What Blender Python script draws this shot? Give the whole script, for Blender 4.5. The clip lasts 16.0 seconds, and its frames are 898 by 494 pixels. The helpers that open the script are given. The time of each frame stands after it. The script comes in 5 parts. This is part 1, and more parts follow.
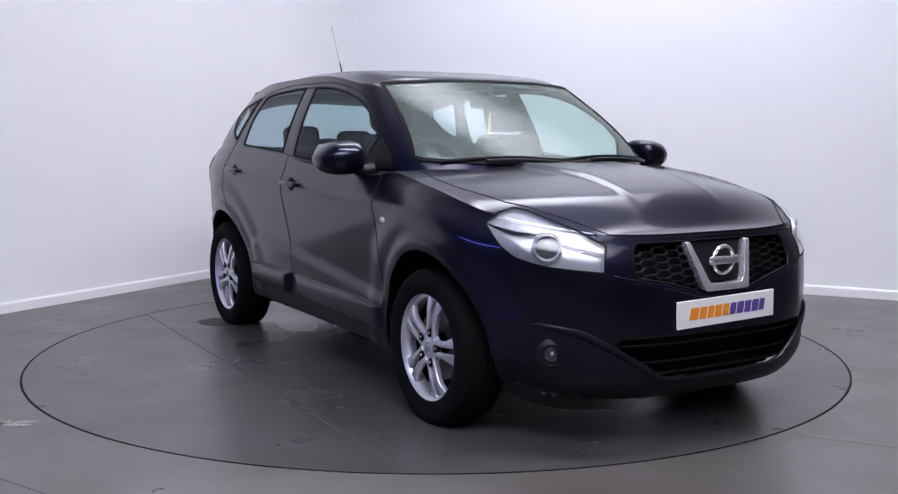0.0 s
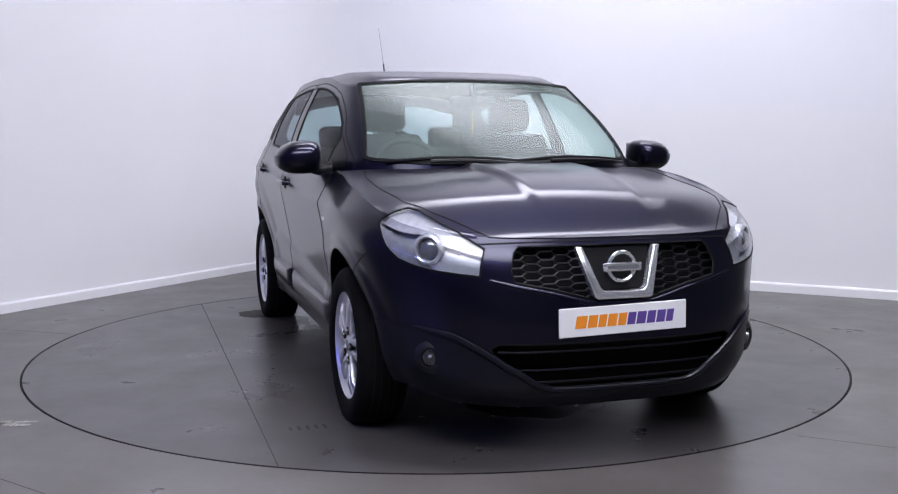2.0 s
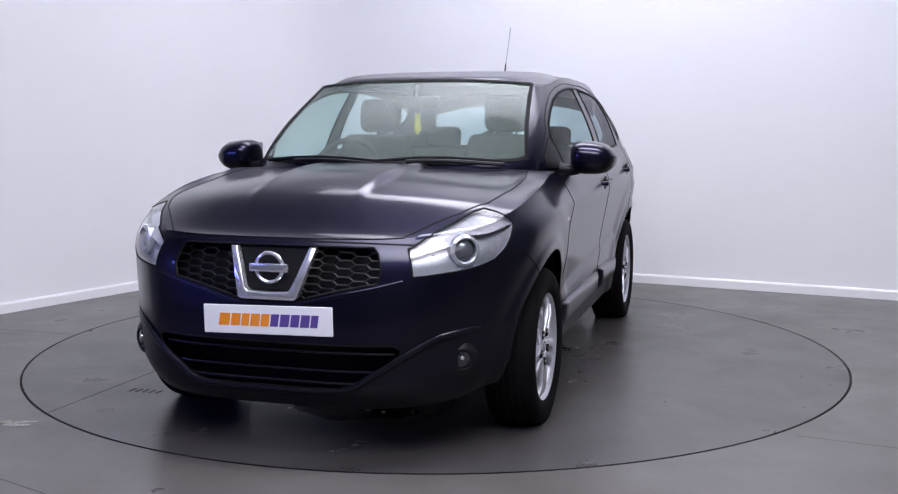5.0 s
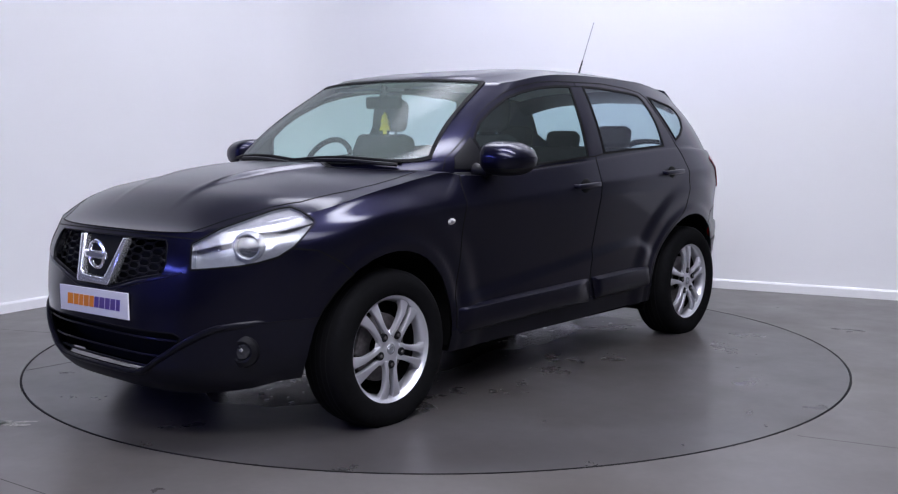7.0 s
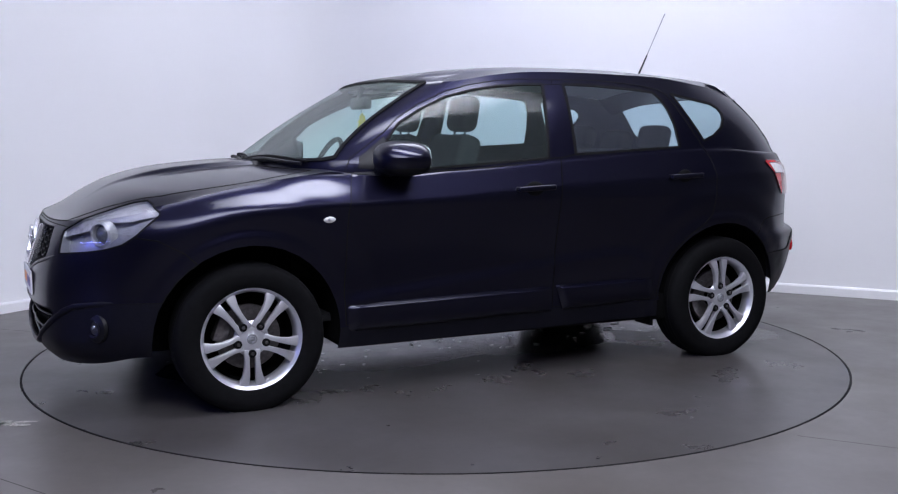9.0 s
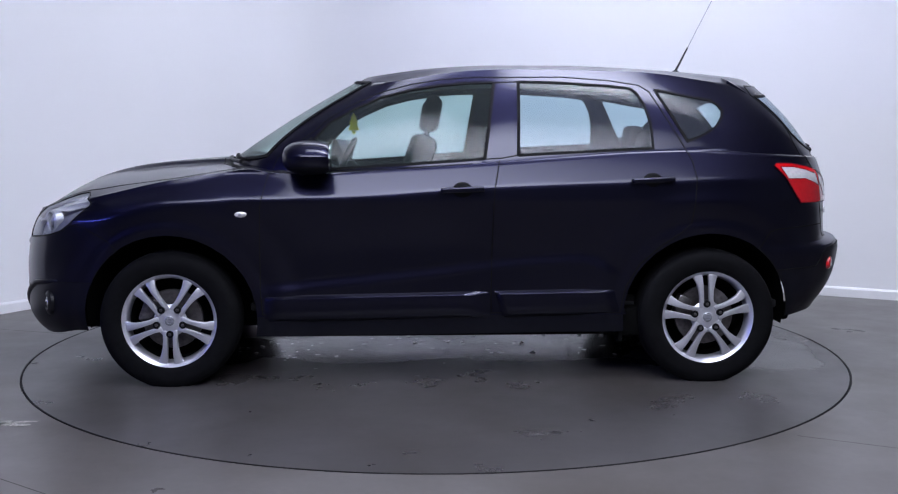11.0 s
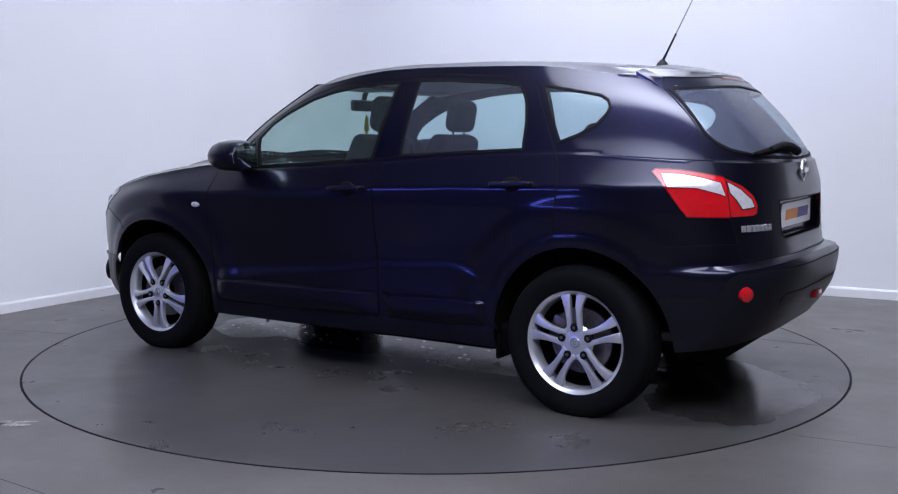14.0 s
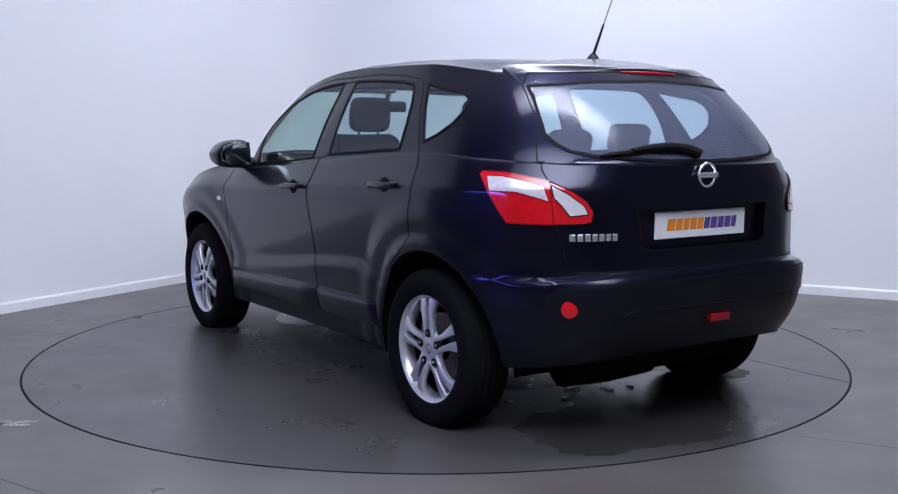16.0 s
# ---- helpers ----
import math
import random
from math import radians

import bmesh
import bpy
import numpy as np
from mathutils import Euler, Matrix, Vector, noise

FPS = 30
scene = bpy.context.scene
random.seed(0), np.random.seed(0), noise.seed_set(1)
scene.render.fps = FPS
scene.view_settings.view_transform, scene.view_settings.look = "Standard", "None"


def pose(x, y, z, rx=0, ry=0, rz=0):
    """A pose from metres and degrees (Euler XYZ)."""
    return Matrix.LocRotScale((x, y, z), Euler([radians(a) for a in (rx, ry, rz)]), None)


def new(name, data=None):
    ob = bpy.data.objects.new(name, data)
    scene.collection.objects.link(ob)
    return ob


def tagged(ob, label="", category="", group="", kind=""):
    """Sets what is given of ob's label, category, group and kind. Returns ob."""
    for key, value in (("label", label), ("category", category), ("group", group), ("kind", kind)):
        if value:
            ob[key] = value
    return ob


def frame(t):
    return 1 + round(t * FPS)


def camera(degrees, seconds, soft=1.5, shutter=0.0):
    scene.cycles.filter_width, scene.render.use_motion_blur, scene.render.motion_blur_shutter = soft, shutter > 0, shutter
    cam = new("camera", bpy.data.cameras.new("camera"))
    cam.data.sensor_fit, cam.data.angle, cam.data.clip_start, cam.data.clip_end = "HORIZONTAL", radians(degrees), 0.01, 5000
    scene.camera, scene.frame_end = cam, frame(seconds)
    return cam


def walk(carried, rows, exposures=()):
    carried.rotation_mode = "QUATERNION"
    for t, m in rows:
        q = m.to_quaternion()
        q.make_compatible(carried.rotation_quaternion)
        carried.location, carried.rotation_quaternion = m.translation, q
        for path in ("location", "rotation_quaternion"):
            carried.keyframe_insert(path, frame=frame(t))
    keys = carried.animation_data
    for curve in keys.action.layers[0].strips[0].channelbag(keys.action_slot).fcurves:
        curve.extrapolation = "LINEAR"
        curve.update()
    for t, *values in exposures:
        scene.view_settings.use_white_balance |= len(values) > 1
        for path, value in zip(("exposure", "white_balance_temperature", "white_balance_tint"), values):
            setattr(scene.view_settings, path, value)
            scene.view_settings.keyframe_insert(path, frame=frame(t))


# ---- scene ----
cam = camera(48.12, 16.0, soft=1.2)
EYE_POSE = pose(0.0, -5.7485, 1.219, 90 - 6.394, -0.04, -0.642)
# the clip's camera turns a little cooler and darker as the car's dark side fills the picture
walk(cam, [(0.0, EYE_POSE), (16.0, EYE_POSE)],
     exposures=((0.0, 0.38, 6430, 11), (5.0, 0.40, 6430, 11), (7.5, 0.36, 6280, 11), (9.0, 0.32, 6180, 11), (11.5, 0.28, 6020, 10), (16.0, 0.28, 6020, 10)))

# turntable angle in degrees at each time: it starts slowly and then turns evenly
TURN = ((0.0, -30.12), (0.5, -29.26), (1.0, -26.83), (1.5, -23.01), (2.0, -17.31), (2.5, -11.6), (3.0, -5.6),
        (3.5, 0.17), (4.0, 6.15), (4.5, 11.9), (5.0, 17.86), (5.6, 24.9), (6.2, 31.95), (6.8, 39.0), (7.5, 47.3), (8.0, 53.3), (8.5, 59.05),
        (9.0, 64.95), (9.6, 71.8), (10.2, 78.8), (10.8, 85.8), (11.5, 93.95), (12.0, 99.85), (12.5, 105.67), (13.0, 111.7), (13.5, 117.4), (14.0, 123.3),
        (14.5, 128.95), (15.0, 134.95), (15.5, 140.65), (16.0, 146.66))
CAR_X, CAR_Y = 0.0104, 0.0435   # the car stands a little off the table's centre


def car_pose(turn):
    a = radians(-90 - turn)
    return pose(CAR_X * math.cos(a) - CAR_Y * math.sin(a), CAR_X * math.sin(a) + CAR_Y * math.cos(a), 0, 0, 0, -90 - turn)


# ---- light ----
world = bpy.data.worlds.new("world")
scene.world = world
world.use_nodes = True
world.node_tree.nodes["Background"].inputs[0].default_value = (0.8, 0.85, 1.0, 1)
world.node_tree.nodes["Background"].inputs[1].default_value = 0.1


LIGHT_COLOUR = (0.878, 0.882, 0.978)


# ---- materials ----
def mat(name, color, rough=0.5, metal=0.0, coat=0.0, scale=0.0, amount=0.0, bump=0.0, bump_scale=200.0, ior=1.45,
        transmission=0.0, emit=None, emit_strength=0.0, rough_amount=0.0, spec=0.5, coat_rough=0.10):
    m = bpy.data.materials.new(name)
    m.use_nodes = True
    nt = m.node_tree
    b = nt.nodes["Principled BSDF"]
    b.inputs["Base Color"].default_value = (*color, 1)
    b.inputs["Roughness"].default_value = rough
    b.inputs["Metallic"].default_value = metal
    b.inputs["IOR"].default_value = ior
    b.inputs["Specular IOR Level"].default_value = spec
    b.inputs["Coat Weight"].default_value = coat
    b.inputs["Coat Roughness"].default_value = coat_rough
    b.inputs["Transmission Weight"].default_value = transmission
    if emit:
        b.inputs["Emission Color"].default_value = (*emit, 1)
        b.inputs["Emission Strength"].default_value = emit_strength
    co = nt.nodes.new("ShaderNodeTexCoord")
    if amount or rough_amount:
        n = nt.nodes.new("ShaderNodeTexNoise")
        n.inputs["Scale"].default_value = scale
        n.inputs["Detail"].default_value = 6
        n.inputs["Roughness"].default_value = 0.6
        nt.links.new(co.outputs["Object"], n.inputs["Vector"])
        if amount:
            r = nt.nodes.new("ShaderNodeMapRange")
            r.inputs["From Min"].default_value, r.inputs["From Max"].default_value = 0.3, 0.7
            r.inputs["To Min"].default_value, r.inputs["To Max"].default_value = 1 - amount, 1 + amount
            nt.links.new(n.outputs["Fac"], r.inputs["Value"])
            mul = nt.nodes.new("ShaderNodeMix")
            mul.data_type, mul.blend_type = "RGBA", "MULTIPLY"
            mul.inputs[0].default_value = 1
            mul.inputs[6].default_value = (*color, 1)
            nt.links.new(r.outputs[0], mul.inputs[7])
            nt.links.new(mul.outputs[2], b.inputs["Base Color"])
        if rough_amount:
            q = nt.nodes.new("ShaderNodeMapRange")
            q.inputs["From Min"].default_value, q.inputs["From Max"].default_value = 0.3, 0.7
            q.inputs["To Min"].default_value, q.inputs["To Max"].default_value = rough - rough_amount, rough + rough_amount
            nt.links.new(n.outputs["Fac"], q.inputs["Value"])
            nt.links.new(q.outputs[0], b.inputs["Roughness"])
    if bump:
        n2 = nt.nodes.new("ShaderNodeTexNoise")
        n2.inputs["Scale"].default_value = bump_scale
        n2.inputs["Detail"].default_value = 3
        nt.links.new(co.outputs["Object"], n2.inputs["Vector"])
        bp = nt.nodes.new("ShaderNodeBump")
        bp.inputs["Strength"].default_value = bump
        bp.inputs["Distance"].default_value = 0.001
        nt.links.new(n2.outputs["Fac"], bp.inputs["Height"])
        nt.links.new(bp.outputs[0], b.inputs["Normal"])
    return m


PAINT = mat("navy_paint", (0.0110, 0.0108, 0.0270), 0.36, 0.90, 0.60, 600, 0.35, spec=0.05, coat_rough=0.10)
WALL = mat("white_wall_paint", (0.80, 0.80, 0.82), 0.6, scale=1.2, amount=0.012, bump=0.15, bump_scale=90)
SKIRT = mat("white_gloss_paint", (0.82, 0.82, 0.84), 0.3, scale=4, amount=0.02)
DARK_WALL = mat("dark_wall_paint", (0.10, 0.10, 0.11), 0.7, scale=1.5, amount=0.1)
CEIL = mat("ceiling_paint", (0.75, 0.75, 0.77), 0.7, scale=1.5, amount=0.03)
MIRROR_GLASS = mat("mirror_glass", (0.45, 0.52, 0.52), 0.03, 1.0)
RUBBER = mat("tyre_rubber", (0.0045, 0.0045, 0.0052), 0.85, scale=40, amount=0.25, bump=0.3, bump_scale=150, spec=0.10)
TRIM = mat("black_trim", (0.006, 0.006, 0.008), 0.40, scale=60, amount=0.2, spec=0.3)
PLASTIC = mat("dark_bumper_plastic", (0.006, 0.006, 0.011), 0.40, 0.1, 0.15, scale=30, amount=0.15, spec=0.2)
SEAL = mat("black_rubber_and_gap_shade", (0.004, 0.004, 0.005), 0.7, spec=0.2)
ALLOY = mat("silver_alloy", (0.66, 0.66, 0.71), 0.36, 0.70, 0.3, scale=14, amount=0.04, rough_amount=0.03)
STEEL = mat("brake_steel", (0.16, 0.15, 0.15), 0.4, 0.9, scale=60, amount=0.3)
CHROME = mat("chrome", (0.88, 0.89, 0.92), 0.16, 0.85)
LAMP_METAL = mat("lamp_reflector", (0.44, 0.45, 0.49), 0.26, 0.5, scale=70, amount=0.06)
LAMP_CLEAR = mat("ribbed_clear_lamp_glass", (0.48, 0.48, 0.52), 0.25, 0.35, 0.6, scale=45, amount=0.22, bump=0.5, bump_scale=120)
LAMP_SHADE = mat("dark_lamp_shield", (0.22, 0.22, 0.25), 0.3, 0.3, scale=40, amount=0.2)
PROJECTOR = mat("grey_projector_glass", (0.13, 0.14, 0.16), 0.12, 0.4, 0.8, scale=30, amount=0.3)
FOG_GLASS = mat("dark_fog_lens", (0.035, 0.036, 0.042), 0.08, 0.3, 0.8, scale=60, amount=0.4, coat_rough=0.03)
LAMP_DARK = mat("lamp_bezel", (0.30, 0.31, 0.34), 0.3, 0.6)
WHITE_PLATE = mat("plate_white", (0.78, 0.78, 0.80), 0.35, coat=0.4)
ORANGE = mat("orange_print", (0.80, 0.26, 0.02), 0.4)
PURPLE = mat("purple_print", (0.10, 0.06, 0.26), 0.4)
RED_LENS = mat("red_lens", (0.55, 0.005, 0.01), 0.12, coat=1.0, scale=40, amount=0.08)
RED_DARK = mat("dark_red_reflector", (0.22, 0.004, 0.01), 0.15, coat=0.8)
CLEAR_LENS_BACK = mat("clear_lamp_lens", (0.72, 0.70, 0.72), 0.15, 0.3, 0.8, scale=60, amount=0.12)
FABRIC = mat("dark_seat_cloth", (0.013, 0.013, 0.015), 0.9, scale=250, amount=0.3)
DASH = mat("dashboard_plastic", (0.018, 0.018, 0.020), 0.65, scale=150, amount=0.15, bump=0.3)
LINER = mat("grey_headlining", (0.48, 0.48, 0.46), 0.9, scale=100, amount=0.06)
YELLOW = mat("yellow_card", (0.75, 0.62, 0.03), 0.6)
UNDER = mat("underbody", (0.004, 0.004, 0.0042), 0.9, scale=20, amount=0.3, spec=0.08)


def glass_mat(name, tint, reflect=1.0, haze=0.0, haze_colour=(0.8, 0.8, 0.8), rough=0.05):
    """Thin glass: straight through with a tint, a pale diffuse haze painted in for reflected light, and a Fresnel
    gloss.
    """
    m = bpy.data.materials.new(name)
    m.use_nodes = True
    nt = m.node_tree
    nt.nodes.remove(nt.nodes["Principled BSDF"])
    out = nt.nodes["Material Output"]
    tr = nt.nodes.new("ShaderNodeBsdfTransparent")
    tr.inputs[0].default_value = (*tint, 1)
    gl = nt.nodes.new("ShaderNodeBsdfGlossy")
    gl.inputs["Roughness"].default_value = rough
    gl.inputs[0].default_value = (reflect, reflect, reflect, 1)
    lw = nt.nodes.new("ShaderNodeLayerWeight")
    lw.inputs[0].default_value = 0.5
    pw = nt.nodes.new("ShaderNodeMath")
    pw.operation = "POWER"
    pw.inputs[1].default_value = 5.0
    fr = nt.nodes.new("ShaderNodeMath")
    fr.operation = "MULTIPLY_ADD"
    fr.inputs[1].default_value, fr.inputs[2].default_value = 0.90, 0.055
    nt.links.new(lw.outputs["Facing"], pw.inputs[0])
    nt.links.new(pw.outputs[0], fr.inputs[0])
    mx = nt.nodes.new("ShaderNodeMixShader")
    haze_bsdf = nt.nodes.new("ShaderNodeBsdfDiffuse")
    haze_bsdf.inputs[0].default_value = (*haze_colour, 1)
    haze_noise = nt.nodes.new("ShaderNodeTexNoise")
    haze_noise.inputs["Scale"].default_value, haze_noise.inputs["Detail"].default_value = 3.0, 5
    co = nt.nodes.new("ShaderNodeTexCoord")
    nt.links.new(co.outputs["Object"], haze_noise.inputs["Vector"])
    thick = nt.nodes.new("ShaderNodeMapRange")
    thick.inputs["From Min"].default_value, thick.inputs["From Max"].default_value = 0.3, 0.7
    thick.inputs["To Min"].default_value, thick.inputs["To Max"].default_value = haze * 0.85, haze * 1.15
    nt.links.new(haze_noise.outputs["Fac"], thick.inputs["Value"])
    veil = nt.nodes.new("ShaderNodeMixShader")
    nt.links.new(thick.outputs[0], veil.inputs[0])
    nt.links.new(tr.outputs[0], veil.inputs[1])
    nt.links.new(haze_bsdf.outputs[0], veil.inputs[2])
    nt.links.new(fr.outputs[0], mx.inputs[0])
    nt.links.new(veil.outputs[0], mx.inputs[1])
    nt.links.new(gl.outputs[0], mx.inputs[2])
    nt.links.new(mx.outputs[0], out.inputs[0])
    return m


# The third and fourth values paint greenish or bluish reflections onto each pane.
SCREEN_GLASS = glass_mat("green_windscreen_glass", (0.76, 0.89, 0.85), 0.42, 0.12, (0.60, 0.74, 0.68), 0.10)
GLASS = glass_mat("green_car_glass", (0.74, 0.90, 0.87), 0.32, 0.03, (0.62, 0.74, 0.74))
GLASS_REAR = glass_mat("tinted_rear_glass", (0.74, 0.87, 0.89), 0.38, 0.05, (0.60, 0.66, 0.82), 0.10)
TAIL_GLASS = glass_mat("hazy_tail_glass", (0.72, 0.85, 0.88), 0.6, 0.13, (0.50, 0.56, 0.80), 0.16)
LENS = glass_mat("clear_polycarbonate", (0.96, 0.97, 0.98))


def floor_mat(name, base, seed, sheen=(0.27, 0.40), wet=()):
    """Sealed concrete: mottled grey with brownish stains, an uneven sheen and, where wet names ovals, spilt water."""
    m = bpy.data.materials.new(name)
    m.use_nodes = True
    nt = m.node_tree
    b = nt.nodes["Principled BSDF"]
    co = nt.nodes.new("ShaderNodeTexCoord")
    mp = nt.nodes.new("ShaderNodeMapping")
    mp.inputs["Location"].default_value = (seed, seed * 0.7, 0)
    nt.links.new(co.outputs["Object"], mp.inputs["Vector"])

    def noisy(scale, detail, rough=0.6):
        n = nt.nodes.new("ShaderNodeTexNoise")
        n.inputs["Scale"].default_value, n.inputs["Detail"].default_value, n.inputs["Roughness"].default_value = scale, detail, rough
        nt.links.new(mp.outputs[0], n.inputs["Vector"])
        return n.outputs["Fac"]

    def ramp(fac, a, bb, ca, cb):
        r = nt.nodes.new("ShaderNodeValToRGB")
        r.color_ramp.elements[0].position, r.color_ramp.elements[1].position = a, bb
        r.color_ramp.elements[0].color, r.color_ramp.elements[1].color = (*ca, 1), (*cb, 1)
        nt.links.new(fac, r.inputs[0])
        return r.outputs[0]

    def mixed(kind, fac, a, c):
        x = nt.nodes.new("ShaderNodeMix")
        x.data_type, x.blend_type = "RGBA", kind
        x.inputs[0].default_value = fac
        nt.links.new(a, x.inputs[6])
        nt.links.new(c, x.inputs[7])
        return x.outputs[2]

    b.inputs["Specular IOR Level"].default_value = 0.42
    big = ramp(noisy(0.55, 3), 0.35, 0.68, [v * 0.86 for v in base], [v * 1.12 for v in base])
    stain = ramp(noisy(1.3, 4, 0.5), 0.28, 0.58, (0.66, 0.62, 0.56), (1.05, 1.05, 1.06))
    fine = ramp(noisy(30, 3, 0.5), 0.25, 0.75, (0.94, 0.94, 0.94), (1.05, 1.05, 1.05))
    col = mixed("MULTIPLY", 1.0, mixed("MULTIPLY", 0.8, big, stain), fine)
    rr = nt.nodes.new("ShaderNodeMapRange")
    rr.inputs["From Min"].default_value, rr.inputs["From Max"].default_value = 0.3, 0.7
    rr.inputs["To Min"].default_value, rr.inputs["To Max"].default_value = sheen
    nt.links.new(noisy(2.2, 5), rr.inputs["Value"])
    gloss = rr.outputs[0]
    if wet:
        def calc(kind, a, c):
            x = nt.nodes.new("ShaderNodeMath")
            x.operation = kind
            for k, v in enumerate((a, c)):
                if isinstance(v, (int, float)):
                    x.inputs[k].default_value = v
                else:
                    nt.links.new(v, x.inputs[k])
            return x.outputs[0]

        edge = calc("MULTIPLY", calc("SUBTRACT", noisy(2.6, 3, 0.55), 0.5), 1.1)
        mask = None
        for wx, wy, rx, ry in wet:
            away = nt.nodes.new("ShaderNodeVectorMath")
            away.operation = "SUBTRACT"
            away.inputs[1].default_value = (wx, wy, 0)
            nt.links.new(co.outputs["Object"], away.inputs[0])
            size = nt.nodes.new("ShaderNodeVectorMath")
            size.operation = "DIVIDE"
            size.inputs[1].default_value = (rx, ry, 1)
            nt.links.new(away.outputs[0], size.inputs[0])
            far = nt.nodes.new("ShaderNodeVectorMath")
            far.operation = "LENGTH"
            nt.links.new(size.outputs[0], far.inputs[0])
            q = nt.nodes.new("ShaderNodeMapRange")
            q.interpolation_type = "SMOOTHSTEP"
            q.inputs["From Min"].default_value, q.inputs["From Max"].default_value = 1.08, 0.94
            nt.links.new(calc("ADD", far.outputs["Value"], edge), q.inputs["Value"])
            mask = q.outputs[0] if mask is None else calc("MAXIMUM", mask, q.outputs[0])
        damp = ramp(mask, 0.0, 1.0, (1, 1, 1), (0.60, 0.59, 0.58))
        col = mixed("MULTIPLY", 1.0, col, damp)
        gloss = calc("SUBTRACT", gloss, calc("MULTIPLY", mask, 0.12))
    nt.links.new(col, b.inputs["Base Color"])
    nt.links.new(gloss, b.inputs["Roughness"])
    return m


FLOOR = floor_mat("sealed_concrete", (0.092, 0.085, 0.082), 3.1)
WATER = ((0.20, 1.78, 0.52, 0.34), (-0.25, 1.35, 0.40, 0.35), (0.05, 0.55, 0.36, 0.65), (0.05, -0.45, 0.36, 0.60), (0.08, -1.25, 0.34, 0.32), (-0.42, 1.0, 0.16, 0.22))
TABLE = floor_mat("turntable_concrete", (0.060, 0.056, 0.057), 11.7, (0.25, 0.37), WATER)
# Pale colour for the glints painted on the wet turntable.
GLINT = mat("pale_water_glint", (0.62, 0.61, 0.60), 0.45, scale=60, amount=0.25)
BARE = mat("worn_bare_concrete", (0.33, 0.32, 0.29), 0.8, scale=50, amount=0.45)
JOINT = mat("dark_joint", (0.062, 0.058, 0.054), 0.8, scale=14, amount=0.5)
DIRT = mat("tyre_dirt", (0.050, 0.046, 0.042), 0.75, scale=25, amount=0.4)


# ---- mesh helpers ----
def add_mesh(name, bm, material, parent=None, smooth=True, label=""):
    me = bpy.data.meshes.new(name)
    bm.to_mesh(me)
    bm.free()
    me.materials.append(material)
    if smooth:
        me.polygons.foreach_set("use_smooth", [True] * len(me.polygons))
        me.set_sharp_from_angle(angle=radians(35))
    ob = new(name, me)
    if parent:
        ob.parent = parent
    if label:
        ob["label"] = label
    return ob


def part(name, bm, material, parent, label="", smooth=True):
    return add_mesh(name, bm, material, parent, smooth, label)


def bevel_all(bm, r, seg=2):
    bmesh.ops.bevel(bm, geom=bm.edges[:], offset=r, segments=seg, affect="EDGES", profile=0.5, clamp_overlap=True)


def box(x0, x1, y0, y1, z0, z1, r=0.0, seg=2):
    bm = bmesh.new()
    bmesh.ops.create_cube(bm, size=1)
    for v in bm.verts:
        v.co = Vector((x0 + (v.co.x + 0.5) * (x1 - x0), y0 + (v.co.y + 0.5) * (y1 - y0), z0 + (v.co.z + 0.5) * (z1 - z0)))
    if r:
        bevel_all(bm, r, seg)
    return bm


def prism(outline, depth, axis="y", r=0.0, seg=2):
    """A closed outline in a plane, made thick along axis. Outline points are the two other coordinates in order x, y, z."""
    bm = bmesh.new()
    at = {"x": lambda p, d: (d, p[0], p[1]), "y": lambda p, d: (p[0], d, p[1]), "z": lambda p, d: (p[0], p[1], d)}[axis]
    low = [bm.verts.new(at(p, depth[0])) for p in outline]
    top = [bm.verts.new(at(p, depth[1])) for p in outline]
    bm.faces.new(low)
    bm.faces.new(top)
    for i in range(len(outline)):
        j = (i + 1) % len(outline)
        bm.faces.new((low[i], low[j], top[j], top[i]))
    bmesh.ops.recalc_face_normals(bm, faces=bm.faces)
    if r:
        bevel_all(bm, r, seg)
    return bm


def lathe(profile, n=64, axis="y"):
    """A profile of (radius, along) turned round an axis."""
    bm = bmesh.new()
    rings = []
    for rad, al in profile:
        ring = []
        for k in range(n):
            a = 2 * math.pi * k / n
            c, s = rad * math.cos(a), rad * math.sin(a)
            ring.append(bm.verts.new({"y": (c, al, s), "x": (al, c, s), "z": (c, s, al)}[axis]))
        rings.append(ring)
    for r0, r1 in zip(rings, rings[1:]):
        for k in range(n):
            bm.faces.new((r0[k], r0[(k + 1) % n], r1[(k + 1) % n], r1[k]))
    bmesh.ops.recalc_face_normals(bm, faces=bm.faces)
    return bm


def tube(points, radius, n=10, closed=False, taper=None):
    """A round rod along a line of points."""
    bm = bmesh.new()
    pts = [Vector(p) for p in points]
    rings = []
    m = len(pts)
    for i, p in enumerate(pts):
        a = pts[(i - 1) % m] if closed or i else p
        b = pts[(i + 1) % m] if closed or i < m - 1 else p
        d = (b - a).normalized()
        u = d.orthogonal().normalized() if i == 0 else (u - d * u.dot(d)).normalized()
        w = d.cross(u)
        rad = radius if taper is None else radius * taper[i]
        rings.append([bm.verts.new(p + rad * (math.cos(2 * math.pi * k / n) * u + math.sin(2 * math.pi * k / n) * w)) for k in range(n)])
    pairs = list(zip(rings, rings[1:])) + ([(rings[-1], rings[0])] if closed else [])
    for r0, r1 in pairs:
        for k in range(n):
            bm.faces.new((r0[k], r0[(k + 1) % n], r1[(k + 1) % n], r1[k]))
    if not closed:
        bm.faces.new(rings[0])
        bm.faces.new(rings[-1])
    bmesh.ops.recalc_face_normals(bm, faces=bm.faces)
    return bm


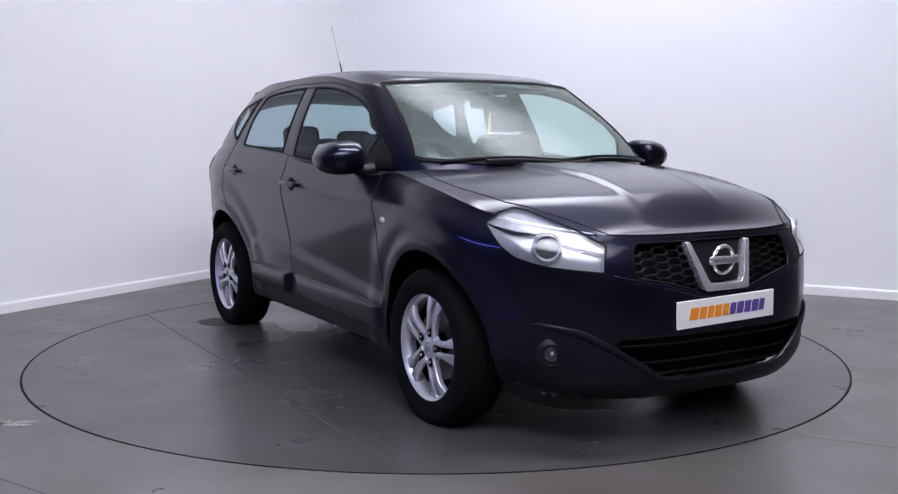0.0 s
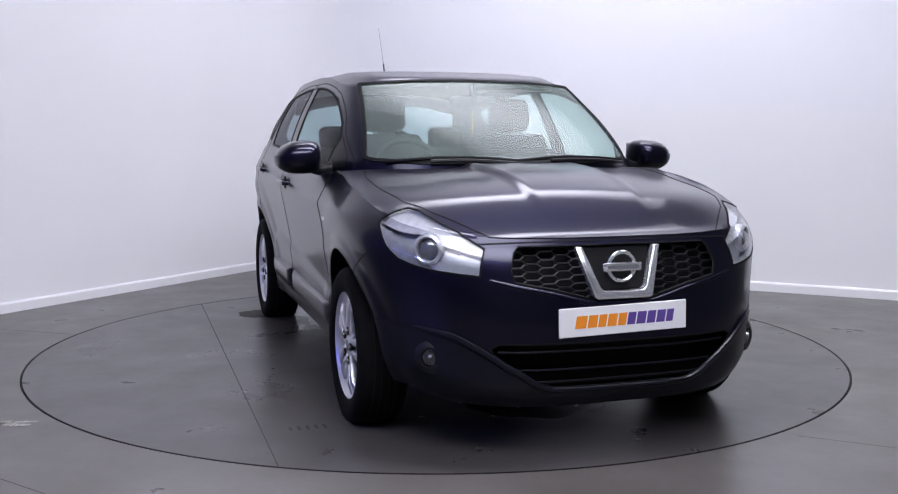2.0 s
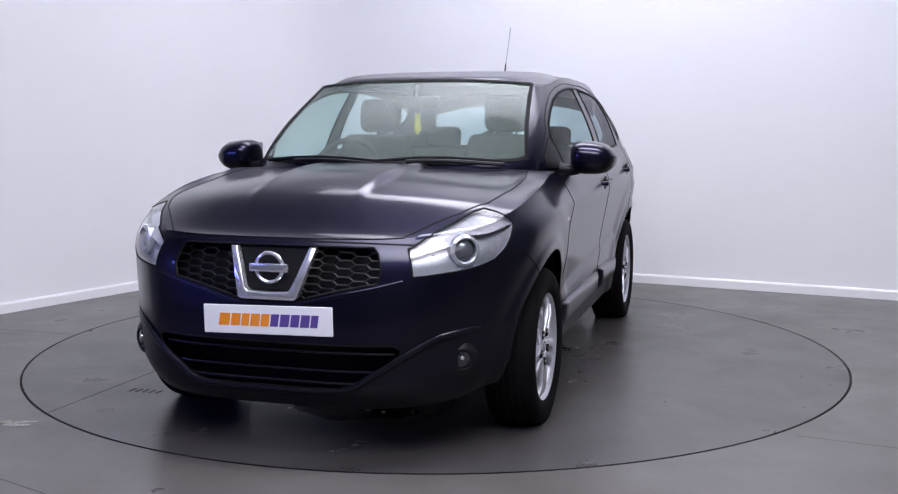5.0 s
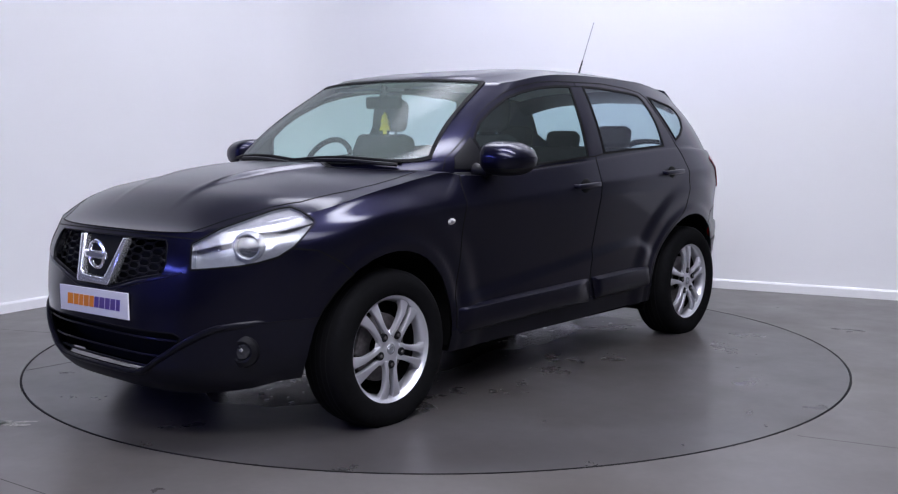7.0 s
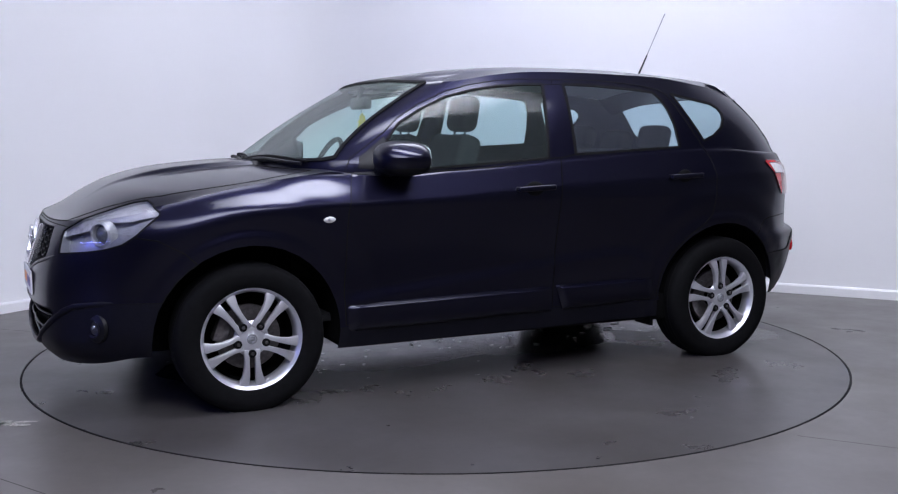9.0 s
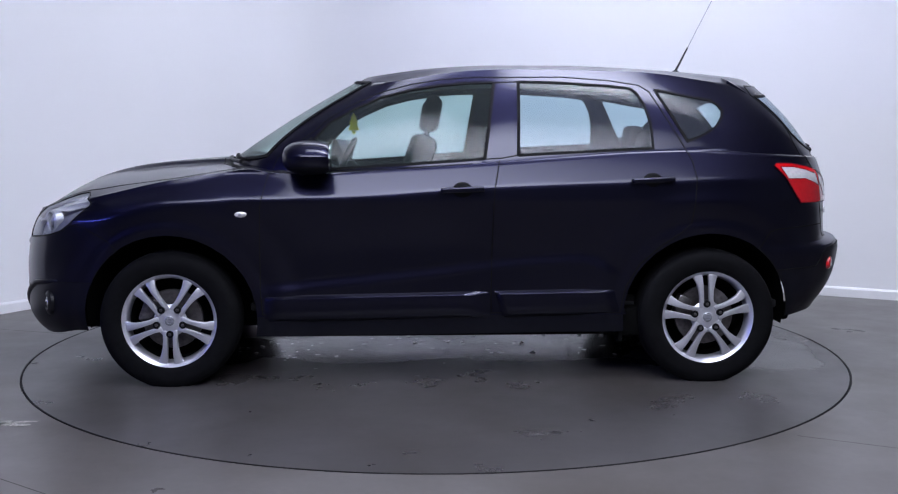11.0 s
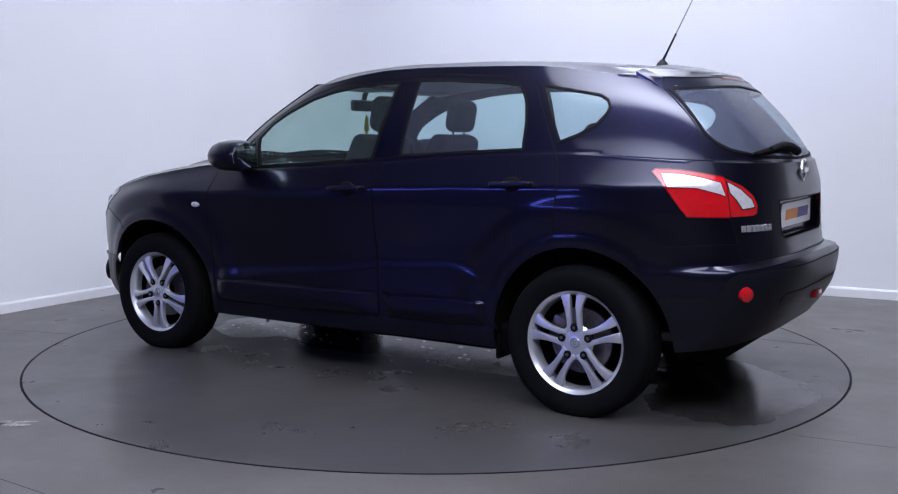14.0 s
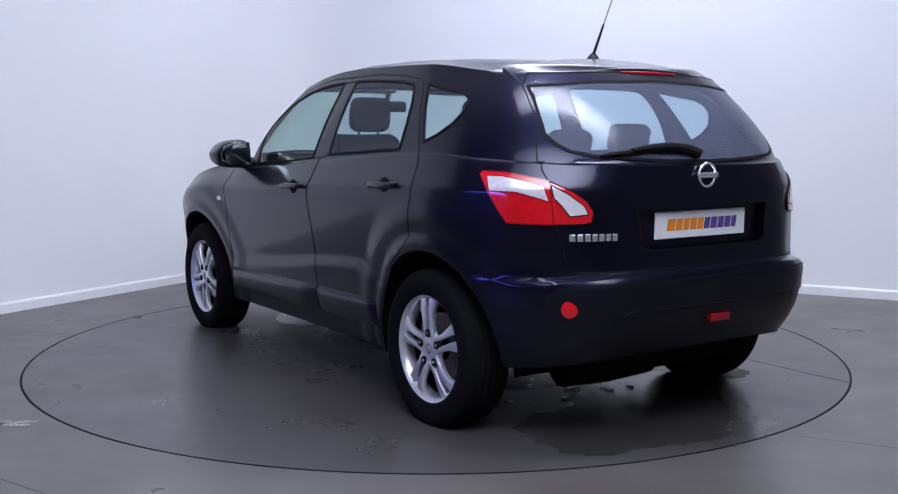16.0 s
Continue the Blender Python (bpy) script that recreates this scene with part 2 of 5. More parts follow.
def merge(*bms):
    """Several bmeshes as one."""
    out = bmesh.new()
    for b in bms:
        me = bpy.data.meshes.new("tmp")
        b.to_mesh(me)
        b.free()
        out.from_mesh(me)
        bpy.data.meshes.remove(me)
    return out


def moved(bm, m):
    bmesh.ops.transform(bm, matrix=m, verts=bm.verts)
    if m.determinant() < 0:
        bmesh.ops.reverse_faces(bm, faces=bm.faces)
    return bm


MIRROR = Matrix.Diagonal((1, -1, 1, 1))


def both_sides(name, make, material, parent, label="", smooth=True):
    """The same part on the car's left and, mirrored, on its right."""
    a = part(name, make(), material, parent, label, smooth)
    b = part(name, moved(make(), MIRROR), material, parent, label, smooth)
    return a, b


# ---- the room ----
CORNER = (-1.227, 3.998)
RIGHT_END = (CORNER[0] + 6.6 * 0.886, CORNER[1] - 6.6 * 0.4637)
LEFT_END = (CORNER[0] - 5.2 * 0.5109, CORNER[1] - 5.2 * 0.8597)
ROOM_H = 4.4
TABLE_R = 2.229


def wall(name, a, b, h, material, thick=0.15):
    """An upright wall between two plan points, its inner face on their line; the room lies to the right of the way from a to b."""
    d = (Vector(b) - Vector(a)).normalized()
    n = Vector((-d.y, d.x))
    bm = bmesh.new()
    foot = [Vector(a), Vector(b), Vector(b) + n * thick, Vector(a) + n * thick]
    lo = [bm.verts.new((p.x, p.y, 0)) for p in foot]
    hi = [bm.verts.new((p.x, p.y, h)) for p in foot]
    bm.faces.new(lo)
    bm.faces.new(hi)
    for i in range(4):
        bm.faces.new((lo[i], lo[(i + 1) % 4], hi[(i + 1) % 4], hi[i]))
    bmesh.ops.recalc_face_normals(bm, faces=bm.faces)
    return tagged(add_mesh(name, bm, material, smooth=False), kind="structure")


def skirting(a, b):
    d = (Vector(b) - Vector(a)).normalized()
    n = Vector((d.y, -d.x))
    bm = bmesh.new()
    sec = ((0.002, 0), (0.018, 0), (0.018, 0.060), (0.012, 0.072), (0.002, 0.074))
    ends = [[bm.verts.new((p[0] + n.x * o, p[1] + n.y * o, z)) for o, z in sec] for p in (a, b)]
    for k in range(len(sec)):
        bm.faces.new((ends[0][k], ends[0][(k + 1) % len(sec)], ends[1][(k + 1) % len(sec)], ends[1][k]))
    bm.faces.new(ends[0])
    bm.faces.new(ends[1])
    bmesh.ops.recalc_face_normals(bm, faces=bm.faces)
    return tagged(add_mesh("baseboard", bm, SKIRT, smooth=False), "white painted skirting board at the wall's foot", kind="structure")


BACK_Y = -10.5
ROUND = 0.55
DL, DR = Vector((-0.5109, -0.8597)), Vector((0.886, -0.4637))
JOIN_L = tuple(Vector(CORNER) + DL * ROUND)
JOIN_R = tuple(Vector(CORNER) + DR * ROUND)


def corner_points(n=14, out=0.0):
    """Plan points of the soft bend between the two back walls."""
    pts = []
    for k in range(n + 1):
        a = k / n
        p = Vector(JOIN_L) * (1 - a) ** 2 + Vector(CORNER) * 2 * a * (1 - a) + Vector(JOIN_R) * a * a
        d = ((Vector(CORNER) - Vector(JOIN_L)) * (1 - a) + (Vector(JOIN_R) - Vector(CORNER)) * a).normalized()
        pts.append((p.x - d.y * out, p.y + d.x * out))
    return pts


def bent(name, outs, zs, material):
    """An upright bend in the corner, between two offsets from the wall's face and two heights."""
    bm = bmesh.new()
    a, b = corner_points(out=outs[0]), corner_points(out=outs[1])
    rows = [[bm.verts.new((p[0], p[1], z)) for p in line] for line, z in ((a, zs[0]), (a, zs[1]), (b, zs[1]), (b, zs[0]))]
    for r in range(4):
        for k in range(len(a) - 1):
            bm.faces.new((rows[r][k], rows[r][k + 1], rows[(r + 1) % 4][k + 1], rows[(r + 1) % 4][k]))
    bmesh.ops.recalc_face_normals(bm, faces=bm.faces)
    return tagged(add_mesh(name, bm, material), kind="structure")


tagged(wall("wall_back_left", LEFT_END, JOIN_L, ROOM_H, WALL), "plain white painted studio wall")
tagged(wall("wall_back_right", JOIN_R, RIGHT_END, ROOM_H, WALL), "plain white painted studio wall")
tagged(bent("wall_corner", (0.0, 0.15), (0, ROOM_H), WALL), "softly rounded white wall corner")
tagged(bent("baseboard_corner", (-0.018, -0.002), (0, 0.072), SKIRT), "white painted skirting board in the corner")
SIDE_X = 6.2
tagged(wall("wall_right", RIGHT_END, (SIDE_X, RIGHT_END[1] - 1.0), ROOM_H, DARK_WALL), "plain dark wall that closes the studio")
tagged(wall("wall_side_right", (SIDE_X, RIGHT_END[1] - 1.0), (SIDE_X, BACK_Y), ROOM_H, DARK_WALL), "plain dark wall that closes the studio")
tagged(wall("wall_front", (SIDE_X, BACK_Y), (-SIDE_X, BACK_Y), ROOM_H, DARK_WALL), "plain dark wall that closes the studio")
tagged(wall("wall_side_left", (-SIDE_X, BACK_Y), (-SIDE_X, LEFT_END[1] - 1.0), ROOM_H, DARK_WALL), "plain dark wall that closes the studio")
tagged(wall("wall_left", (-SIDE_X, LEFT_END[1] - 1.0), LEFT_END, ROOM_H, DARK_WALL), "plain dark wall that closes the studio")
skirting(LEFT_END, JOIN_L)
skirting(JOIN_R, RIGHT_END)
tagged(add_mesh("ceiling", box(-7, 8, BACK_Y - 0.2, 5, ROOM_H, ROOM_H + 0.15), CEIL, smooth=False), "white painted studio ceiling", kind="structure")


def floor_ring():
    """The floor with a round hole for the turntable."""
    bm = bmesh.new()
    n = 160
    inner = [bm.verts.new(((TABLE_R + 0.010) * math.cos(2 * math.pi * k / n), (TABLE_R + 0.010) * math.sin(2 * math.pi * k / n), 0)) for k in range(n)]
    pit = [bm.verts.new((v.co.x, v.co.y, -0.08)) for v in inner]
    outer = []
    for k in range(n):
        c, s = math.cos(2 * math.pi * k / n), math.sin(2 * math.pi * k / n)
        f = 12.0 / max(abs(c), abs(s))
        outer.append(bm.verts.new((f * c, f * s, 0)))
    for k in range(n):
        j = (k + 1) % n
        bm.faces.new((inner[k], outer[k], outer[j], inner[j]))
        bm.faces.new((pit[k], inner[k], inner[j], pit[j]))
    bmesh.ops.recalc_face_normals(bm, faces=bm.faces)
    return bm


tagged(add_mesh("floor", floor_ring(), FLOOR, smooth=False), "grey sealed concrete floor with stains", kind="structure")

# The pit is coloured black, which puts the gap's shade into the colour.
tagged(add_mesh("turntable_pit", lathe([(0.001, -0.10), (TABLE_R + 0.03, -0.10), (TABLE_R + 0.03, -0.02)], 120, "z"), SEAL, smooth=False),
       "dark gap round the turntable", kind="structure")
table_top = lathe([(0.0001, 0.0), (1.0, 0.0), (TABLE_R - 0.002, 0.0), (TABLE_R, -0.002), (TABLE_R, -0.06)], 160, "z")
turntable = tagged(new("turntable"), "round grey concrete turntable set flush in the floor", "turntable")
part("top", table_top, TABLE, turntable, smooth=False)


def blob(cx, cy, rx, ry, seed, n=40, rough=0.35, z=0.0015):
    """A flat, ragged patch."""
    bm = bmesh.new()
    vs = []
    for k in range(n):
        a = 2 * math.pi * k / n
        r = 1 + rough * (noise.noise((math.cos(a) * 1.3 + seed, math.sin(a) * 1.3, seed * 3.7)) + 0.6 * noise.noise((math.cos(a) * 4 + seed, math.sin(a) * 4, seed)))
        vs.append(bm.verts.new((cx + rx * r * math.cos(a), cy + ry * r * math.sin(a), z)))
    f = bm.faces.new(vs)
    bmesh.ops.triangulate(bm, faces=[f])
    return bm


def chord(x, half, z=0.001):
    return box(x - half, x + half, -math.sqrt(TABLE_R ** 2 - x * x) + 0.01, math.sqrt(TABLE_R ** 2 - x * x) - 0.01, -0.002, z)


part("joint", chord(-1.2, 0.0025), JOINT, turntable, "thin dark joint across the turntable", smooth=False)
# An added black strip stands in for the shade in the turntable's gap.
part("gap_shade_strip", lathe([(TABLE_R - 0.002, -0.004), (TABLE_R - 0.002, 0.0012), (TABLE_R + 0.005, 0.0012), (TABLE_R + 0.006, -0.003)], 160, "z"), SEAL,
     turntable, "black strip painted in as the shaded gap round the turntable", smooth=False)


# Small pale flecks paint the wall's bright reflections in the wet floor.
def glints():
    rng = random.Random(7)
    out = bmesh.new()
    spots = []
    for k in range(95):
        cx, cy = rng.gauss(0.05, 0.26), rng.uniform(-1.55, 1.35)
        spots.append((cx, cy, rng.uniform(0.004, 0.016) * rng.choice((1, 1, 1, 1.9)), rng.uniform(0.006, 0.022)))
    for cx, cy in ((-0.09, 1.09), (-0.19, 1.16), (-0.11, 1.31), (-0.24, 1.33), (0.0, 1.19)):
        spots.append((cx, cy, 0.030, 0.035))
    for cx, cy, rx, ry in spots:
        vs = []
        turn = rng.uniform(0, 6)
        for k in range(9):
            a = 2 * math.pi * k / 9 + turn
            r = rng.uniform(0.45, 1.25)
            vs.append(out.verts.new((cx + rx * r * math.cos(a), cy + ry * r * math.sin(a), 0.0045)))
        out.faces.new(vs)
    return out


glint_part = part("painted_glints", glints(), GLINT, turntable, "scattered pale flecks painted as glints on the wet floor", smooth=False)
glint_part["kind"] = "stuff"
part("tyre_mark", blob(-0.84, 1.36, 0.14, 0.16, 8.1, 40, 0.5, 0.001), DIRT, turntable, "dirty tyre mark", smooth=False)
for k in range(5):
    part("tread_print", box(-1.09 + 0.036 * k, -1.075 + 0.036 * k, -1.44, -1.385, 0.0, 0.0012), DIRT, turntable, "dirty tread print", smooth=False)


# joints, a chipped spot and marks in the fixed floor
def strip(a, b, half, z=0.0012):
    d = (Vector(b) - Vector(a)).normalized()
    n = Vector((-d.y, d.x)) * half
    bm = bmesh.new()
    bm.faces.new([bm.verts.new((p.x, p.y, z)) for p in (Vector(a) + n, Vector(a) - n, Vector(b) - n, Vector(b) + n)])
    bmesh.ops.recalc_face_normals(bm, faces=bm.faces)
    return bm


for a, b in (((1.464, -1.783), (3.6, -2.85)), ((-1.557, -2.27), (-0.9, -2.73)), ((-1.557, -2.27), (-4.5, -0.2)), ((-2.23, 0.33), (-2.9, 0.55))):
    tagged(add_mesh("floor_joint", strip(a, b, 0.0028), JOINT, smooth=False), "thin dark joint in the concrete", kind="structure")
for k, (cx, cy, rx, ry) in enumerate(((-1.83, -1.57, 0.075, 0.035), (-1.93, -1.60, 0.06, 0.03), (-1.77, -1.60, 0.03, 0.02))):
    tagged(add_mesh("floor_chip", blob(cx, cy, rx, ry, 4.4 + k, 44, 1.3, 0.0016), BARE, smooth=False), "pale chipped spot in the floor", kind="structure")


# ceiling lights: fabric softboxes, brightest in the middle
def soft_light(strength):
    m = mat("softbox_fabric", (0.9, 0.9, 0.9), 0.6, emit=LIGHT_COLOUR, emit_strength=strength)
    nt = m.node_tree
    co = nt.nodes.new("ShaderNodeTexCoord")
    mp = nt.nodes.new("ShaderNodeMapping")
    mp.inputs["Location"].default_value = (-0.5, -0.5, 0)
    gr = nt.nodes.new("ShaderNodeVectorMath")
    gr.operation = "LENGTH"
    rg = nt.nodes.new("ShaderNodeMapRange")
    rg.interpolation_type = "SMOOTHSTEP"
    rg.inputs["From Min"].default_value, rg.inputs["From Max"].default_value = 0.10, 0.62
    rg.inputs["To Min"].default_value, rg.inputs["To Max"].default_value = strength * 1.35, strength * 0.25
    fl = nt.nodes.new("ShaderNodeVectorMath")
    fl.operation = "MULTIPLY"
    fl.inputs[1].default_value = (1, 1, 0)
    nt.links.new(co.outputs["Generated"], mp.inputs["Vector"])
    nt.links.new(mp.outputs[0], fl.inputs[0])
    nt.links.new(fl.outputs[0], gr.inputs[0])
    nt.links.new(gr.outputs["Value"], rg.inputs["Value"])
    nt.links.new(rg.outputs[0], nt.nodes["Principled BSDF"].inputs["Emission Strength"])
    return m


def light_panel(x, y, length, width, strength, turn):
    thing = tagged(new("ceiling_light"), "large white fabric softbox under the ceiling", "ceiling light", "ceiling lights")
    part("housing", box(-length / 2 - 0.03, length / 2 + 0.03, -width / 2 - 0.03, width / 2 + 0.03, 0.0, 0.05, 0.005), SKIRT, thing, smooth=False)
    part("diffuser", box(-length / 2, length / 2, -width / 2, width / 2, -0.008, -0.001), soft_light(strength), thing, smooth=False)
    thing.matrix_basis = pose(x, y, ROOM_H - 0.051, 0, 0, turn)
    return thing


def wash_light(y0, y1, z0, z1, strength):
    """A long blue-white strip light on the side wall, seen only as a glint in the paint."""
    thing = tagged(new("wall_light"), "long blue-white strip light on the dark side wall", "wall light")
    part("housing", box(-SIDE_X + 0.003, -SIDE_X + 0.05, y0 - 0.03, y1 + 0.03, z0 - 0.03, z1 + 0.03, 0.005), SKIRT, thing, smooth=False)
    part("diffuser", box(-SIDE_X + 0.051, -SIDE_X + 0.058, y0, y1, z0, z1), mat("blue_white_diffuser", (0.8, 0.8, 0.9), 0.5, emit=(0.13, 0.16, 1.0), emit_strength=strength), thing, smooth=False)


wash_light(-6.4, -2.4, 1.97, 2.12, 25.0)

LIGHTS = ((0.75, 1.3, 4.4, 1.6, 6.4), (1.0, -1.9, 4.2, 0.9, 16.0), (0.2, -5.3, 6.4, 3.0, 7.4))
for lx, ly, ln, wd, st in LIGHTS:
    light_panel(lx, ly, ln, wd, st, -8)


# ---- the car's outer skin ----
def soft_table(table):
    """A smooth curve through a short table of (x, value)."""
    xs = np.array([p[0] for p in table], float)
    ys = np.array([p[1] for p in table], float)
    d = np.diff(ys) / np.diff(xs)
    m = np.concatenate([[d[0]], np.where(d[:-1] * d[1:] > 0, 2 * d[:-1] * d[1:] / (d[:-1] + d[1:] + 1e-12), 0), [d[-1]]])

    def f(x):
        x = min(max(x, xs[0]), xs[-1])
        i = min(int(np.searchsorted(xs, x, side="right")) - 1, len(xs) - 2)
        i = max(i, 0)
        h = xs[i + 1] - xs[i]
        s = (x - xs[i]) / h
        return float((1 + 2 * s) * (1 - s) ** 2 * ys[i] + s * (1 - s) ** 2 * h * m[i] + s * s * (3 - 2 * s) * ys[i + 1] + s * s * (s - 1) * h * m[i + 1])
    return f


def smooth01(a, b, x):
    s = min(max((x - a) / (b - a), 0), 1)
    return s * s * (3 - 2 * s)


WHEEL_X, WHEEL_Z, HUB_Y = 1.315, 0.322, 0.860
TYRE_R, ARCH_R = 0.336, 0.418

belt = soft_table([(-2.2, 1.085), (-1.7, 1.115), (-1.2, 1.135), (-1.0, 1.13), (-0.6, 1.105), (-0.2, 1.075), (0.3, 1.045), (0.7, 1.03), (0.95, 1.040), (1.3, 0.998),
                   (1.62, 0.928), (1.85, 0.876), (2.05, 0.840), (2.2, 0.83)])
low = soft_table([(-2.2, 0.46), (-2.1, 0.40), (-2.0, 0.36), (-1.9, 0.335), (-1.7, 0.312), (-1.0, 0.250), (0.9, 0.235), (1.55, 0.262), (1.75, 0.262), (1.95, 0.222), (2.2, 0.195)])
front_x = soft_table([(0, 2.09), (0.08, 2.135), (0.2, 2.168), (0.5, 2.172), (0.7, 2.158), (0.82, 2.140), (0.92, 2.115), (1, 2.085)])
rear_x = soft_table([(0, -2.02), (0.08, -2.08), (0.18, -2.122), (0.36, -2.142), (0.415, -2.128), (0.455, -2.066), (0.6, -2.054), (0.85, -2.046), (1, -2.025)])
side_y = soft_table([(0.18, 0.775), (0.25, 0.800), (0.31, 0.812), (0.40, 0.820), (0.50, 0.829), (0.65, 0.855), (0.80, 0.882), (0.9, 0.900)])
crease = soft_table([(-2.2, 1.03), (-1.2, 1.005), (-0.25, 0.972), (0.5, 0.925), (0.86, 0.918), (1.3, 0.915), (1.7, 0.87), (2.2, 0.80)])
hood_z = soft_table([(0.9, 1.083), (1.17, 1.082), (1.34, 1.074), (1.5, 1.060), (1.66, 1.035), (1.8, 0.997), (1.9, 0.957), (1.98, 0.913), (2.05, 0.862), (2.085, 0.834), (2.2, 0.82)])
hood_drop = soft_table([(0.9, 0.012), (1.1, 0.040), (1.3, 0.068), (1.62, 0.085), (1.9, 0.060), (2.08, 0.01), (2.2, 0.0)])
roof_z = soft_table([(-1.75, 1.490), (-1.56, 1.520), (-1.24, 1.552), (-0.9, 1.573), (-0.6, 1.582), (-0.3, 1.582), (0.0, 1.568), (0.3, 1.530), (0.45, 1.502)])
rail_z = soft_table([(-1.75, 1.458), (-1.4, 1.500), (-0.9, 1.533), (-0.4, 1.541), (0.0, 1.526), (0.345, 1.476), (0.5, 1.46)])


scoop_z = soft_table([(-1.0, 0.47), (-0.85, 0.56), (-0.68, 0.622), (-0.27, 0.595), (0.02, 0.560), (0.83, 0.475), (1.0, 0.45)])


def side_width(x, z, t):
    y = side_y(min(z, 0.9))
    above = z - crease(x)
    if above > -0.03:
        k = above + 0.03
        y -= (0.36 - 0.22 * smooth01(0.90, 1.25, x)) * max(0.0, k - 0.022) + 0.08 * k * smooth01(0.0, 0.03, k)
    # haunches swell round the wheels
    for wx, amp in ((WHEEL_X, 0.010), (-WHEEL_X, 0.011)):
        r = math.hypot(x - wx, z - WHEEL_Z)
        y += amp * smooth01(ARCH_R + 0.068, ARCH_R + 0.034, r) * smooth01(0.05, 0.2, z)
        y += 0.013 * smooth01(0.66, 0.545, r) * smooth01(0.05, 0.2, z)
    # the doors sweep out to their mouldings below a line that climbs towards the tail
    scoop = scoop_z(x)
    y += 0.016 * smooth01(scoop + 0.025, scoop - 0.035, z) * smooth01(0.95, 0.78, abs(x))
    y += 0.030 * math.exp(-((x - 1.65) / 0.38) ** 2) * smooth01(0.2, 0.4, z) * smooth01(1.0, 0.75, z)
    # the front wing rounds over into the bonnet
    y -= 0.042 * smooth01(0.80, 1.0, t) ** 1.6 * smooth01(0.6, 1.15, x)
    return y


def plan_point(k, xf, x0f, x0r, xr, nf, nr, NF, NS, NR):
    """Point k of a half plan contour: x, the share of the full width there, and the zone (front 0..1, side, rear)."""
    if k <= NF:
        s = k / NF
        e = 0.5 ** (1 / nf)
        if s < 0.55:
            yy = e * s / 0.55
            xx = (1 - yy ** nf) ** (1 / nf)
        else:
            xx = e * (1 - (s - 0.55) / 0.45)
            yy = (1 - xx ** nf) ** (1 / nf)
        return x0f + (xf - x0f) * xx, yy
    if k <= NF + NS:
        s = (k - NF) / NS
        return x0f + (x0r - x0f) * s, 1.0
    s = 1 - (k - NF - NS) / NR
    e = 0.5 ** (1 / nr)
    if s < 0.55:
        yy = e * s / 0.55
        xx = (1 - yy ** nr) ** (1 / nr)
    else:
        xx = e * (1 - (s - 0.55) / 0.45)
        yy = (1 - xx ** nr) ** (1 / nr)
    return x0r + (xr - x0r) * xx, yy


NF, NS, NR = 84, 96, 52
LOW_ROWS, HOOD_ROWS = 60, 36
LOWER, HOOD, UPPER, ROOF = 0, 1, 2, 3


def hood_top(x, y):
    z = hood_z(x) - hood_drop(x) * (abs(y) / 0.76) ** 2.2
    # two raised ridges run forward from the screen and fade towards the nose
    line = 0.225 + 0.03 * (1.6 - x)
    fade = smooth01(1.98, 1.50, x)
    z += 0.006 * math.exp(-((abs(y) - line) / 0.022) ** 2) * fade
    z += 0.017 * smooth01(line + 0.040, line - 0.012, abs(y)) * fade - 0.010 * fade
    return z


def cabin_width(x, k):
    """Half width of the cabin at the foot of its windows."""
    g = smooth01(0, 33, k - NF)
    return 0.815 * (1 - g) + (side_width(x, belt(x), 1.0) - 0.004) * g


